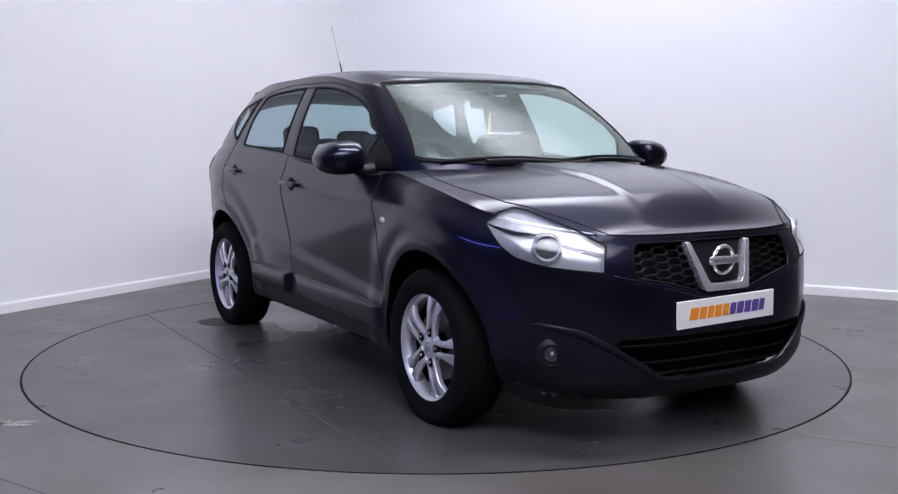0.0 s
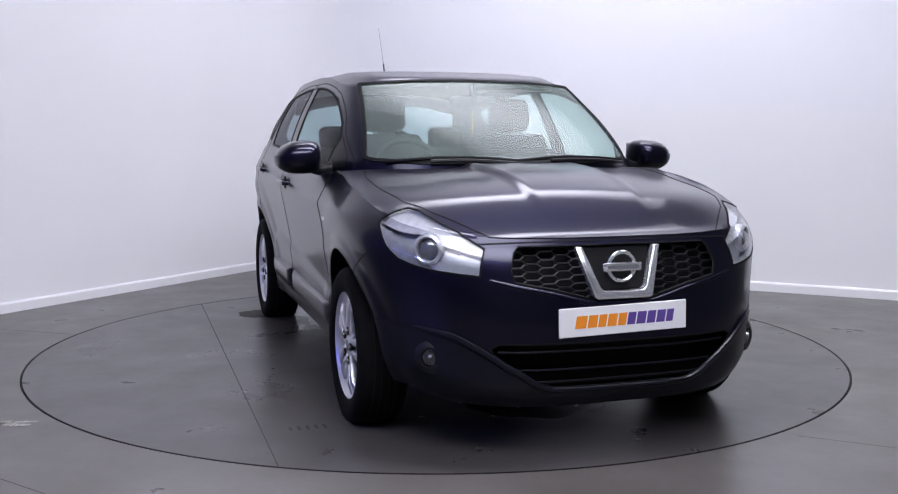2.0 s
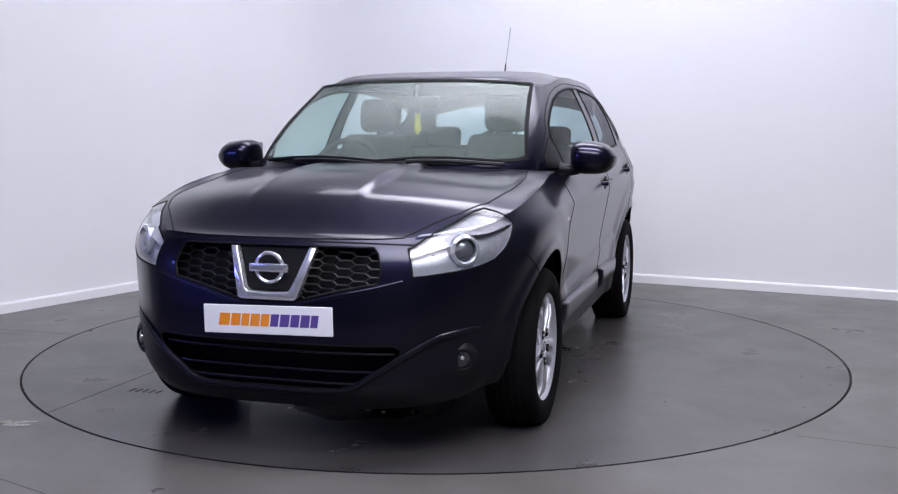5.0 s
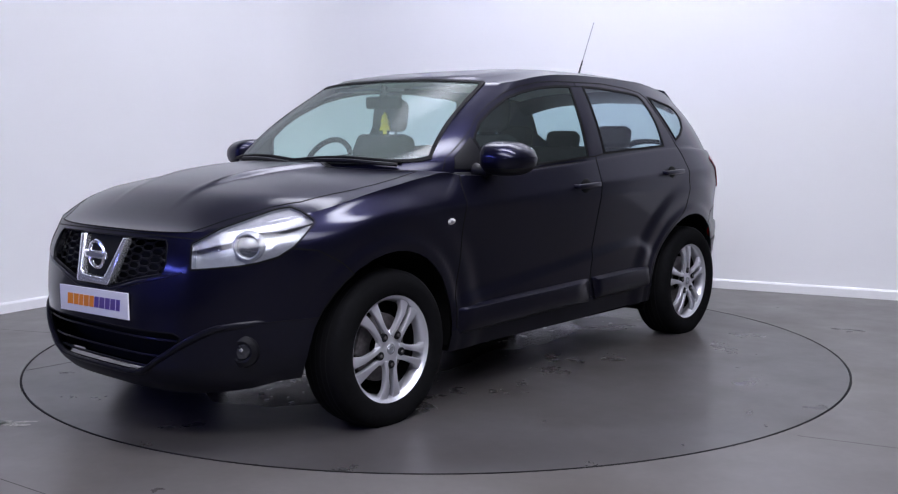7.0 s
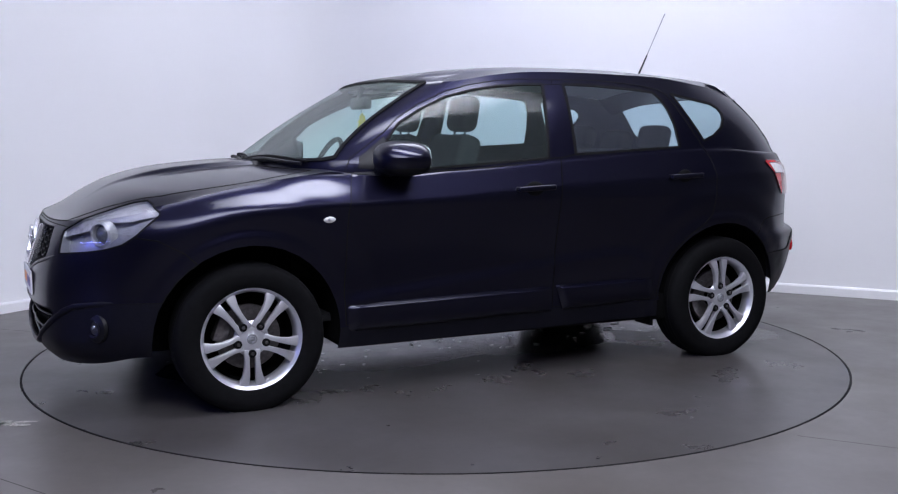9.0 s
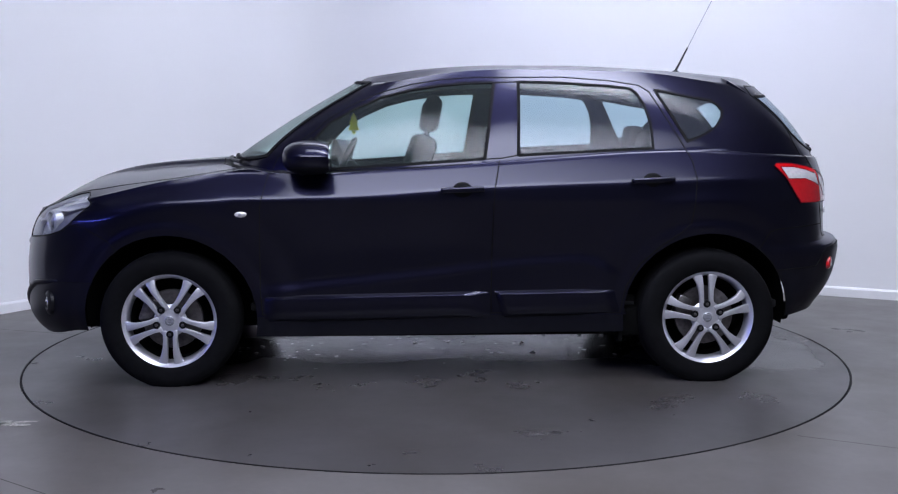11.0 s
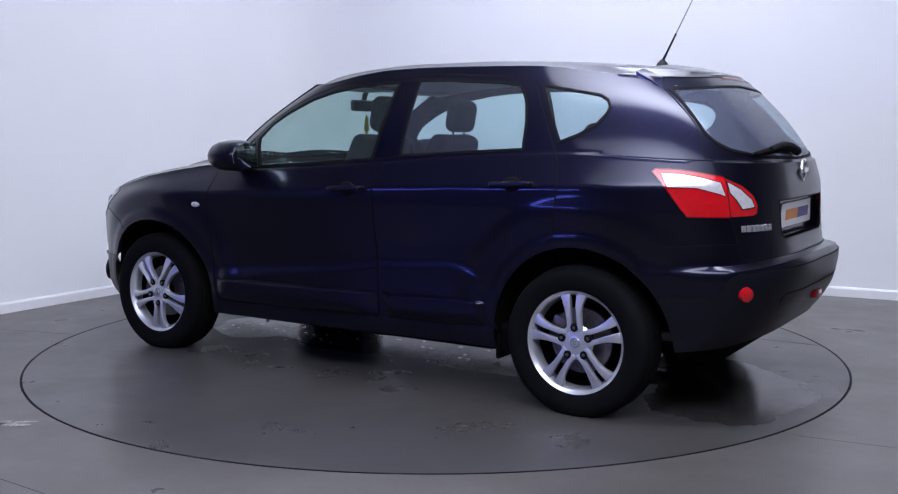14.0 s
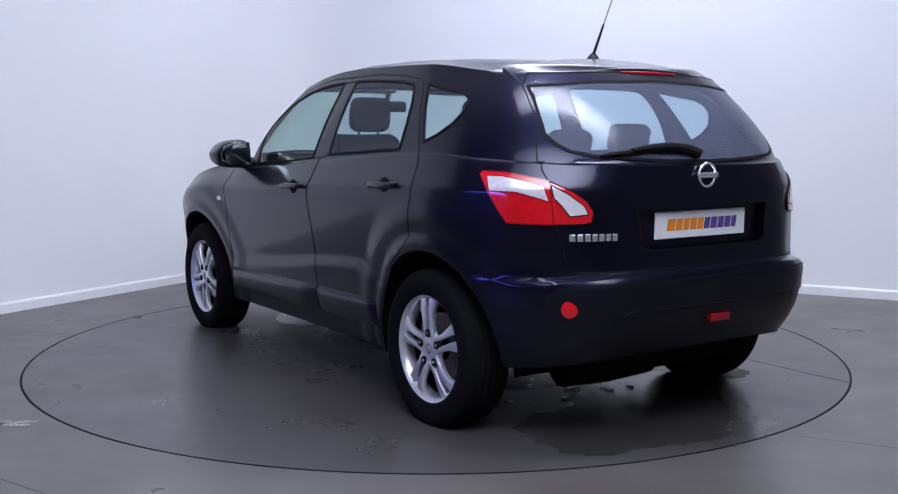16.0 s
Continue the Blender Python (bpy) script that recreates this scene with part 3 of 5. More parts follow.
def skin_rows():
    rows = []
    for j in range(LOW_ROWS + 1):                       # sides, bumpers and nose, from the sill up to the belt
        t = j / LOW_ROWS
        row = []
        for k in range(NF + NS + NR + 1):
            nf, nr = 3.40 - 0.20 * t, 4.0 - 0.6 * t * t
            x, f = plan_point(k, front_x(t), 1.0, -1.0, rear_x(t), nf, nr, NF, NS, NR)
            z = low(x) + (belt(x) - low(x)) * t
            row.append((x, f * side_width(x, z, t), z))
        rows.append((LOWER, row))
    for j in range(1, HOOD_ROWS + 1):                    # bonnet in front; a narrow ledge along the sides and tail
        h = j / HOOD_ROWS
        row = []
        for k in range(NF + NS + NR + 1):
            xf = 2.085 + (1.10 - 2.085) * h
            n = 3.2 - 0.1 * h
            x, f = plan_point(k, xf, 1.0 - 0.8 * h, -1.0, -2.025 + 0.008 * h, n, 3.4 - 0.1 * h, NF, NS, NR)
            w = side_width(x, belt(x), 1.0) * (1 - h) + cabin_width(x, k) * h
            y = f * w
            zs = belt(x) + 0.006 * h
            g = smooth01(0.80, 1.0, x)
            edge = min(1.0, h / 0.30)
            g *= edge * (2 - edge)
            z = zs * (1 - g) + hood_top(x, y) * g
            row.append((x, y, z))
        rows.append((HOOD, row))
    for j in range(1, 27):                    # screen, side windows and tail window up to the roof's edge
        u = j / 26
        row = []
        for k in range(NF + NS + NR + 1):
            xf = 1.10 + (0.43 - 1.10) * u
            n = 3.1 + 2.9 * u
            xr = -2.017 + (-1.70 + 2.017) * u ** 1.10
            x, f = plan_point(k, xf, 0.2 - 0.4 * u, -1.0 + 0.0 * u, xr, n, 3.3 + 0.9 * u, NF, NS, NR)
            w0 = cabin_width(x, k)
            w = w0 + (0.642 - w0) * u + 0.020 * math.sin(math.pi * u) - 0.03 * u * smooth01(-0.9, -1.7, x)
            y = f * w
            zside = belt(x) + 0.006 + (rail_z(x) - belt(x) - 0.006) * u
            zfront = 1.085 + (1.500 - 0.028 * (y / 0.6) ** 2 - 1.085) * u + 0.012 * math.sin(math.pi * u)
            zrear = 1.095 + (1.478 - 0.02 * (y / 0.6) ** 2 - 1.095) * u + 0.02 * math.sin(math.pi * u)
            if k <= NF:
                g = smooth01(0.35, 1.0, k / NF)
                z = zfront * (1 - g) + zside * g
            elif k <= NF + NS:
                z = zside
            else:
                g = smooth01(1.0, 0.35, 1 - (k - NF - NS) / NR)
                z = zside * (1 - g) + zrear * g
            row.append((x, y, z))
        rows.append((UPPER, row))
    edge = rows[-1][1]
    for j in range(1, 15):                    # roof
        q = j / 14
        row = []
        for x, y, z in edge:
            xe = min(max(x, -1.55), 0.2)
            px, py = x + (xe - x) * q, y * (1 - q)
            top = roof_z(px) - 0.024 * (abs(py) / 0.6) ** 3.4
            g = smooth01(0.0, 0.22, q)
            row.append((px, py, z * (1 - g) + top * g))
        rows.append((ROOF, row))
    return rows


def skin_mesh():
    """Half of the outer skin, y >= 0, with the zone of each face in a layer."""
    bm = bmesh.new()
    zone = bm.faces.layers.int.new("zone")
    bm.faces.layers.int.new("panel")
    rows = skin_rows()
    grid = [[bm.verts.new(p) for p in row] for _, row in rows]
    for j in range(len(rows) - 1):
        for k in range(NF + NS + NR):
            f = bm.faces.new((grid[j][k], grid[j][k + 1], grid[j + 1][k + 1], grid[j + 1][k]))
            f[zone] = rows[j + 1][0]
    bmesh.ops.remove_doubles(bm, verts=bm.verts, dist=0.0002)
    bmesh.ops.recalc_face_normals(bm, faces=bm.faces)
    mid = max(bm.faces, key=lambda f: f.calc_center_median().y)
    if mid.normal.y < 0:
        bmesh.ops.reverse_faces(bm, faces=bm.faces)
    return bm


# ---- cutting the skin into panels ----
AX, AY, AZ = Vector((1, 0, 0)), Vector((0, 1, 0)), Vector((0, 0, 1))
SIDE = (AX, AZ)
FACE = (AY, AZ)
PLAN = (AX, AY)
NOSE = ((AY - AX).normalized(), AZ)      # seen from the front corner
TAIL = ((AX + AY).normalized(), AZ)      # seen from the rear corner


def inside(p, poly):
    hit = False
    j = len(poly) - 1
    for i in range(len(poly)):
        (x0, y0), (x1, y1) = poly[i], poly[j]
        if (y0 > p[1]) != (y1 > p[1]) and p[0] < (x1 - x0) * (p[1] - y0) / (y1 - y0) + x0:
            hit = not hit
        j = i
    return hit


def cut(bm, poly, view, number, where, keep=()):
    """Cut the outline into the skin where where(face) holds, and give the faces inside that panel number."""
    U, W = view
    panel = bm.faces.layers.int["panel"]
    lo = (min(p[0] for p in poly) - 0.05, min(p[1] for p in poly) - 0.05)
    hi = (max(p[0] for p in poly) + 0.05, max(p[1] for p in poly) + 0.05)

    def flat(f):
        us = [v.co.dot(U) for v in f.verts]
        ws = [v.co.dot(W) for v in f.verts]
        return min(us), max(us), min(ws), max(ws)

    faces = set()
    for f in bm.faces:
        a, b, c, d = flat(f)
        if b > lo[0] and a < hi[0] and d > lo[1] and c < hi[1] and where(f):
            faces.add(f)
    for i in range(len(poly)):
        p, q = poly[i], poly[(i + 1) % len(poly)]
        du, dw = q[0] - p[0], q[1] - p[1]
        size = math.hypot(du, dw)
        if size < 1e-6:
            continue
        n = (U * -dw + W * du) / size
        l0, h0, l1, h1 = min(p[0], q[0]), max(p[0], q[0]), min(p[1], q[1]), max(p[1], q[1])
        near = []
        for f in faces:
            a, b, c, d = flat(f)
            if b >= l0 and a <= h0 and d >= l1 and c <= h1:
                near.append(f)
        if not near:
            continue
        geom = set(near)
        for f in near:
            geom.update(f.edges)
            geom.update(f.verts)
        out = bmesh.ops.bisect_plane(bm, geom=list(geom), dist=0.0004, plane_co=U * p[0] + W * p[1], plane_no=n)
        faces = {f for f in faces if f.is_valid}
        faces.update(g for g in out["geom"] if isinstance(g, bmesh.types.BMFace))
    for f in faces:
        if f.is_valid:
            c = f.calc_center_median()
            if f[panel] not in keep and inside((c.dot(U), c.dot(W)), poly):
                f[panel] = number


def panel_mesh(bm, number, shift=0.0):
    """The faces of one panel as a mesh of their own, moved along their normals by shift."""
    panel = bm.faces.layers.int["panel"]
    out = bmesh.new()
    made = {}
    for f in bm.faces:
        if f[panel] == number:
            vs = []
            for v in f.verts:
                if v not in made:
                    made[v] = out.verts.new(v.co + v.normal * shift)
                vs.append(made[v])
            try:
                out.faces.new(vs)
            except ValueError:
                pass
    out.normal_update()
    return out


def whole(bm):
    """A half panel and its mirror image as one mesh."""
    me = bpy.data.meshes.new("tmp")
    bm.to_mesh(me)
    other = bmesh.new()
    other.from_mesh(me)
    bpy.data.meshes.remove(me)
    moved(other, MIRROR)
    out = merge(bm, other)
    bmesh.ops.remove_doubles(out, verts=[v for v in out.verts if abs(v.co.y) < 0.004], dist=0.002)
    return out


def edge_line(bm, r, drop=0.0):
    """Thin seals along the open edges of a panel, one mesh for each closed line."""
    rim = [e for e in bm.edges if len(e.link_faces) == 1 and e.calc_length() > 1e-5]
    at = {}
    for e in rim:
        for v in e.verts:
            at.setdefault(v, []).append(e)
    seen, lines = set(), []
    for first in rim:
        if first in seen:
            continue
        group, todo = [], [first]
        seen.add(first)
        while todo:
            e = todo.pop()
            group.append(e)
            for v in e.verts:
                for o in at[v]:
                    if o not in seen:
                        seen.add(o)
                        todo.append(o)
        if sum(e.calc_length() for e in group) > 0.08:
            lines.append(group)
    made = []
    for group in lines:
        out = bmesh.new()
        for e in group:
            a, b = e.verts[0].co.copy(), e.verts[1].co.copy()
            d = (b - a).normalized()
            n = e.link_faces[0].normal
            s = d.cross(n).normalized()
            a, b = a - d * r * 0.4 - n * drop, b + d * r * 0.4 - n * drop
            ring = [[out.verts.new(p + s * r * cs + n * r * cn) for cs, cn in ((1, -1), (1, 0.6), (-1, 0.6), (-1, -1))] for p in (a, b)]
            for k in range(4):
                out.faces.new((ring[0][k], ring[0][(k + 1) % 4], ring[1][(k + 1) % 4], ring[1][k]))
        made.append(out)
    return made


(BODY, BONNET, F_BUMPER, F_LOWER, F_DOOR, R_DOOR, TAILGATE, SCREEN, R_WINDOW, F_GLASS, R_GLASS, Q_GLASS, HEADLIGHT, TAIL_RED,
 TAIL_IN, GRILLE, INTAKE, ARCH, R_BUMPER, R_LOWER, SAIL, SILL, WHITE_A, WHITE_B, COWL, RECESS, B_POST, FLAP) = range(28)

skin = skin_mesh()
zone = skin.faces.layers.int["zone"]


def mid(f):
    return f.calc_center_median()


def arch_outline(cx, r):
    return [(cx + r * math.cos(radians(a)), WHEEL_Z + r * math.sin(radians(a))) for a in range(-40, 221, 10)] + [(cx - 0.34, 0.02), (cx + 0.34, 0.02)]


flank = lambda f: f[zone] != ROOF and f.normal.y > 0.15
nose = lambda f: mid(f).x > 1.4 and f[zone] in (LOWER, HOOD)
tail = lambda f: mid(f).x < -1.4 and f[zone] != ROOF

cut(skin, [(1.45, 0.05), (1.50, 0.62), (1.60, 0.715), (1.705, 0.772), (2.4, 0.87), (2.4, 0.05)], SIDE, F_BUMPER, lambda f: mid(f).x > 1.3 and f[zone] == LOWER)
cut(skin, [(2.3, 0.0), (2.3, 0.50), (2.018, 0.482), (1.82, 0.630), (1.66, 0.703), (1.40, 0.732), (1.15, 0.735), (0.985, 0.705), (1.02, 0.62), (1.125, 0.35), (1.165, 0.0)],
    PLAN, BONNET, lambda f: mid(f).x > 0.85 and f[zone] == HOOD)
cut(skin, [(1.165, -0.01), (1.125, 0.35), (1.02, 0.62), (0.985, 0.705), (0.93, 0.69), (0.99, 0.60), (1.07, 0.35), (1.09, -0.01)], PLAN, COWL,
    lambda f: mid(f).x > 0.8 and f[zone] == HOOD, keep=(BONNET,))
cut(skin, [(-1.6, 0.266), (-1.53, 0.266), (-1.36, 0.272), (-1.312, 0.286), (-1.225, 0.350), (-1.131, 0.401), (-1.026, 0.459), (-0.969, 0.484), (-0.771, 0.500),
           (-0.566, 0.505), (-0.3, 0.508), (-0.3, 0.05), (-1.6, 0.05)], NOSE, F_LOWER, lambda f: mid(f).x > 1.3 and f[zone] == LOWER)
cut(skin, [(-0.01, 0.290), (0.27, 0.292), (0.34, 0.315), (0.44, 0.378), (0.49, 0.420), (0.50, 0.442), (0.47, 0.458), (-0.01, 0.458)], FACE, INTAKE,
    lambda f: mid(f).x > 1.8 and f[zone] == LOWER)
cut(skin, [(-0.01, 0.606), (0.10, 0.606), (0.15, 0.622), (0.28, 0.655), (0.41, 0.680), (0.425, 0.727), (0.405, 0.79), (0.385, 0.810), (-0.01, 0.812)], FACE, GRILLE,
    lambda f: mid(f).x > 1.8 and f[zone] == LOWER)
HEAD = [(-1.087, 0.802), (-0.977, 0.859), (-0.844, 0.905), (-0.775, 0.927), (-0.718, 0.936), (-0.672, 0.921), (-0.622, 0.888), (-0.620, 0.874), (-0.650, 0.838), (-0.692, 0.792),
        (-0.75, 0.754), (-0.83, 0.732), (-0.90, 0.721), (-1.03, 0.709), (-1.088, 0.704)]
cut(skin, HEAD, NOSE, HEADLIGHT, nose)
LAMP_TOP = [(-1.12, 0.772), (-0.92, 0.818), (-0.855, 0.850), (-0.74, 0.857), (-0.60, 0.887), (-0.60, 0.96), (-1.12, 0.96)]
LAMP_SIDE = [(-0.60, 0.884), (-0.70, 0.848), (-0.745, 0.828), (-0.765, 0.80), (-0.80, 0.765), (-0.84, 0.738), (-0.88, 0.69), (-0.60, 0.69)]
for field in (LAMP_TOP, LAMP_SIDE):
    cut(skin, field, NOSE, HEADLIGHT, lambda f: f[skin.faces.layers.int["panel"]] == HEADLIGHT)

cut(skin, [(-1.5, 0.05), (-1.52, 0.60), (-1.62, 0.745), (-1.66, 0.756), (-1.90, 0.768), (-2.3, 0.768), (-2.3, 0.05)], SIDE, R_BUMPER,
    lambda f: mid(f).x < -1.3 and f[zone] == LOWER)
cut(skin, [(-0.3, 0.545), (-0.631, 0.551), (-0.815, 0.560), (-0.838, 0.580), (-0.855, 0.622), (-0.90, 0.648), (-1.049, 0.664), (-1.368, 0.664), (-1.6, 0.664), (-1.6, 0.05), (-0.3, 0.05)],
    TAIL, R_LOWER, lambda f: mid(f).x < -1.3 and f[zone] == LOWER)
cut(skin, [(-0.01, 0.702), (0.33, 0.702), (0.564, 0.699), (0.630, 0.703), (0.649, 0.722), (0.666, 0.80), (0.690, 0.885), (0.693, 1.044), (0.698, 1.085), (0.672, 1.18),
           (0.640, 1.238), (0.615, 1.34), (0.588, 1.415), (0.54, 1.47), (-0.01, 1.53)], FACE, TAILGATE, lambda f: tail(f) and mid(f).x < -1.5 and f.normal.x < -0.1)
cut(skin, [(-0.01, 1.112), (0.25, 1.118), (0.487, 1.133), (0.586, 1.155), (0.618, 1.18), (0.634, 1.222), (0.612, 1.31), (0.578, 1.412), (0.304, 1.430), (-0.01, 1.442)], FACE, R_WINDOW,
    lambda f: mid(f).x < -1.45 and f[zone] in (UPPER, HOOD) and f.normal.x < -0.1)
cut(skin, [(-0.01, 0.772), (0.31, 0.772), (0.355, 0.79), (0.375, 0.938), (-0.01, 0.938)], FACE, RECESS, lambda f: mid(f).x < -1.8 and f[zone] == LOWER)
LAMP = [(-0.573, 1.066), (-0.588, 1.076), (-0.670, 1.074), (-0.754, 1.061), (-0.841, 1.044), (-0.933, 1.007), (-0.988, 0.968), (-1.011, 0.928), (-1.006, 0.892), (-0.984, 0.884),
        (-0.871, 0.882), (-0.690, 0.886), (-0.663, 0.918), (-0.610, 1.001)]
cut(skin, LAMP, TAIL, TAIL_RED, lambda f: tail(f) and f[zone] in (LOWER, HOOD))
cut(skin, [(-0.843, 1.10), (-0.8715, 0.86), (-1.05, 0.86), (-1.05, 1.10)], TAIL, TAIL_IN, lambda f: f[skin.faces.layers.int["panel"]] == TAIL_RED)
cut(skin, [(-0.602, 1.059), (-0.670, 1.058), (-0.752, 1.043), (-0.829, 1.022), (-0.850, 0.966), (-0.813, 0.978), (-0.725, 1.001), (-0.615, 1.003)], TAIL, WHITE_A,
    lambda f: f[skin.faces.layers.int["panel"]] == TAIL_RED)
cut(skin, [(-0.856, 1.026), (-0.919, 0.996), (-0.977, 0.952), (-0.994, 0.919), (-0.927, 0.912), (-0.895, 0.953), (-0.866, 0.981)], TAIL, WHITE_B,
    lambda f: f[skin.faces.layers.int["panel"]] == TAIL_IN)

cut(skin, [(0.95, 0.05), (0.95, 0.335), (-0.95, 0.335), (-0.95, 0.05)], SIDE, SILL, lambda f: flank(f) and f[zone] == LOWER or f[zone] == LOWER and abs(mid(f).x) < 0.95)
REAR_POST = [(-0.325, 1.500), (-0.300, 1.20), (-0.276, 1.067), (-0.254, 0.957), (-0.246, 0.764), (-0.243, 0.485), (-0.245, 0.345)]
cut(skin, [(0.870, 0.345), (0.879, 0.48), (0.873, 0.76), (0.868, 0.872), (0.850, 0.955), (0.829, 1.038), (0.798, 1.107), (0.622, 1.232), (0.545, 1.298), (0.43, 1.365), (0.29, 1.426),
           (0.148, 1.464), (0.0, 1.488), (-0.134, 1.499)] + REAR_POST, SIDE, F_DOOR, flank)
cut(skin, REAR_POST[::-1] + [(-0.60, 1.502), (-0.836, 1.485), (-0.985, 1.462), (-1.035, 1.43), (-1.176, 1.177), (-1.219, 1.095), (-1.235, 1.013), (-1.227, 0.903), (-1.214, 0.792),
                             (-1.165, 0.745), (-1.07, 0.68), (-0.972, 0.59), (-0.905, 0.47), (-0.880, 0.345)], SIDE, R_DOOR, flank)
cut(skin, [(0.56, 1.050), (0.618, 1.196), (0.546, 1.273), (0.432, 1.337), (0.29, 1.399), (0.148, 1.435), (0.007, 1.458), (-0.134, 1.471), (-0.262, 1.474), (-0.208, 1.101), (0.150, 1.075)],
    SIDE, F_GLASS, flank)
cut(skin, [(-0.387, 1.477), (-0.555, 1.474), (-0.836, 1.457), (-0.945, 1.443), (-0.970, 1.42), (-1.006, 1.357), (-1.027, 1.274), (-1.033, 1.153), (-0.70, 1.136), (-0.375, 1.118)], SIDE, R_GLASS, flank)
cut(skin, [(-1.065, 1.438), (-1.201, 1.413), (-1.341, 1.389), (-1.383, 1.365), (-1.400, 1.335), (-1.392, 1.305), (-1.359, 1.26), (-1.29, 1.218), (-1.205, 1.186)], SIDE, Q_GLASS, flank)
cut(skin, [(0.765, 1.062), (0.752, 1.112), (0.632, 1.205), (0.574, 1.050)], SIDE, SAIL, flank, keep=(F_GLASS,))
cut(skin, [(-0.215, 1.10), (-0.270, 1.474), (-0.380, 1.477), (-0.368, 1.118), (-0.29, 1.104)], SIDE, B_POST, flank, keep=(F_GLASS, R_GLASS))
cut(skin, [(-0.01, 1.082), (0.40, 1.087), (0.640, 1.100), (0.672, 1.112), (0.580, 1.474), (0.3, 1.492), (-0.01, 1.496)], FACE, SCREEN,
    lambda f: mid(f).x > 0.25 and f[zone] in (UPPER, HOOD) and f.normal.x > 0.15)
for cx in (WHEEL_X, -WHEEL_X):
    cut(skin, arch_outline(cx, ARCH_R), SIDE, ARCH, lambda f: f[zone] == LOWER and mid(f).y > 0.3)
skin.normal_update()

# ---- the car ----
car = tagged(new("car"), "dark navy blue five-door crossover car with silver alloy wheels", "car")


def body_panel(name, number, material, split, parent=None, line=0.0026, label="", shift=0.0, both=True):
    """One panel of the skin (or its left and right copies) with a dark line round its edge. split: has a left and a right copy."""
    made = []
    for side in ((0, 1) if split else (0,)):
        b = panel_mesh(skin, number, shift)
        if not split:
            b = whole(b)
        elif side:
            moved(b, MIRROR)
        b.normal_update()
        seals = edge_line(b, line) if line else []
        up = parent[side] if isinstance(parent, (list, tuple)) else (parent or car)
        ob = part(name, b, material, up, label)
        for seal in seals:
            part("seal", seal, SEAL, ob if up is car else up, smooth=False)
        made.append(ob)
    return made


body = body_panel("body_shell", BODY, PAINT, False, line=0.0)
bonnet = body_panel("bonnet", BONNET, PAINT, False)
body_panel("cowl_panel", COWL, TRIM, False, line=0.0, label="black cowl panel")
front_bumper = body_panel("front_bumper", F_BUMPER, PAINT, False)
body_panel("lower_bumper", F_LOWER, PLASTIC, False, label="dull dark lower bumper", parent=front_bumper, shift=0.004, line=0.0)
rear_bumper = body_panel("rear_bumper", R_BUMPER, PAINT, False)
body_panel("lower_bumper", R_LOWER, PLASTIC, False, label="dull dark lower bumper", parent=rear_bumper, shift=0.004, line=0.002)
tailgate = body_panel("tailgate", TAILGATE, PAINT, False)
f_doors = body_panel("front_door", F_DOOR, PAINT, True)
r_doors = body_panel("rear_door", R_DOOR, PAINT, True)
body_panel("sill", SILL, PLASTIC, True, line=0.0, label="dark plastic sill")
body_panel("windscreen", SCREEN, SCREEN_GLASS, False, line=0.009, label="green-tinted windscreen")
body_panel("rear_window", R_WINDOW, TAIL_GLASS, False, parent=tailgate, line=0.006, label="tinted rear window")
body_panel("door_window", F_GLASS, GLASS, True, parent=f_doors, line=0.006, label="green-tinted side window")
body_panel("mirror_mount", SAIL, TRIM, True, parent=f_doors, line=0.0, label="black mirror mount", shift=0.003)
body_panel("door_window", R_GLASS, GLASS_REAR, True, parent=r_doors, line=0.006, label="tinted side window")
body_panel("quarter_window", Q_GLASS, GLASS_REAR, True, line=0.006, label="small tinted quarter window")
body_panel("door_post", B_POST, PAINT, True, line=0.0, label="dark door post")


def surface_x(y, z, front=True):
    """Where the nose or the tail of the skin lies at a height and a distance from the middle."""
    y = abs(y)
    if front:
        t = min(max((z - 0.185) / (0.835 - 0.185), 0), 1)
        n = 3.40 - 0.20 * t
        w = side_width(1.9, z, t)
        return 1.0 + (front_x(t) - 1.0) * (1 - min(y / w, 0.999) ** n) ** (1 / n)
    t = min(max((z - 0.39) / (1.09 - 0.39), 0), 1)
    n = 4.0 - 0.6 * t * t
    w = side_width(-1.9, z, t)
    return -1.0 + (rear_x(t) + 1.0) * (1 - min(y / w, 0.999) ** n) ** (1 / n)


def on_nose(bm, out=0.0):
    for v in bm.verts:
        v.co.x += surface_x(v.co.y, v.co.z) + out
    return bm


def on_tail(bm, out=0.0):
    for v in bm.verts:
        v.co.x += surface_x(v.co.y, v.co.z, False) - out
    return bm


# nose: grille, emblem, intake, plate
grille = tagged(new("grille"))
grille.parent = car
back = bmesh.new()
bmesh.ops.create_grid(back, x_segments=24, y_segments=8, size=0.5)
for v in back.verts:
    v.co = Vector((0, v.co.x * 0.92, 0.705 + v.co.y * 0.24))
part("backing", on_nose(back, -0.065), SEAL, grille, "black grille backing")


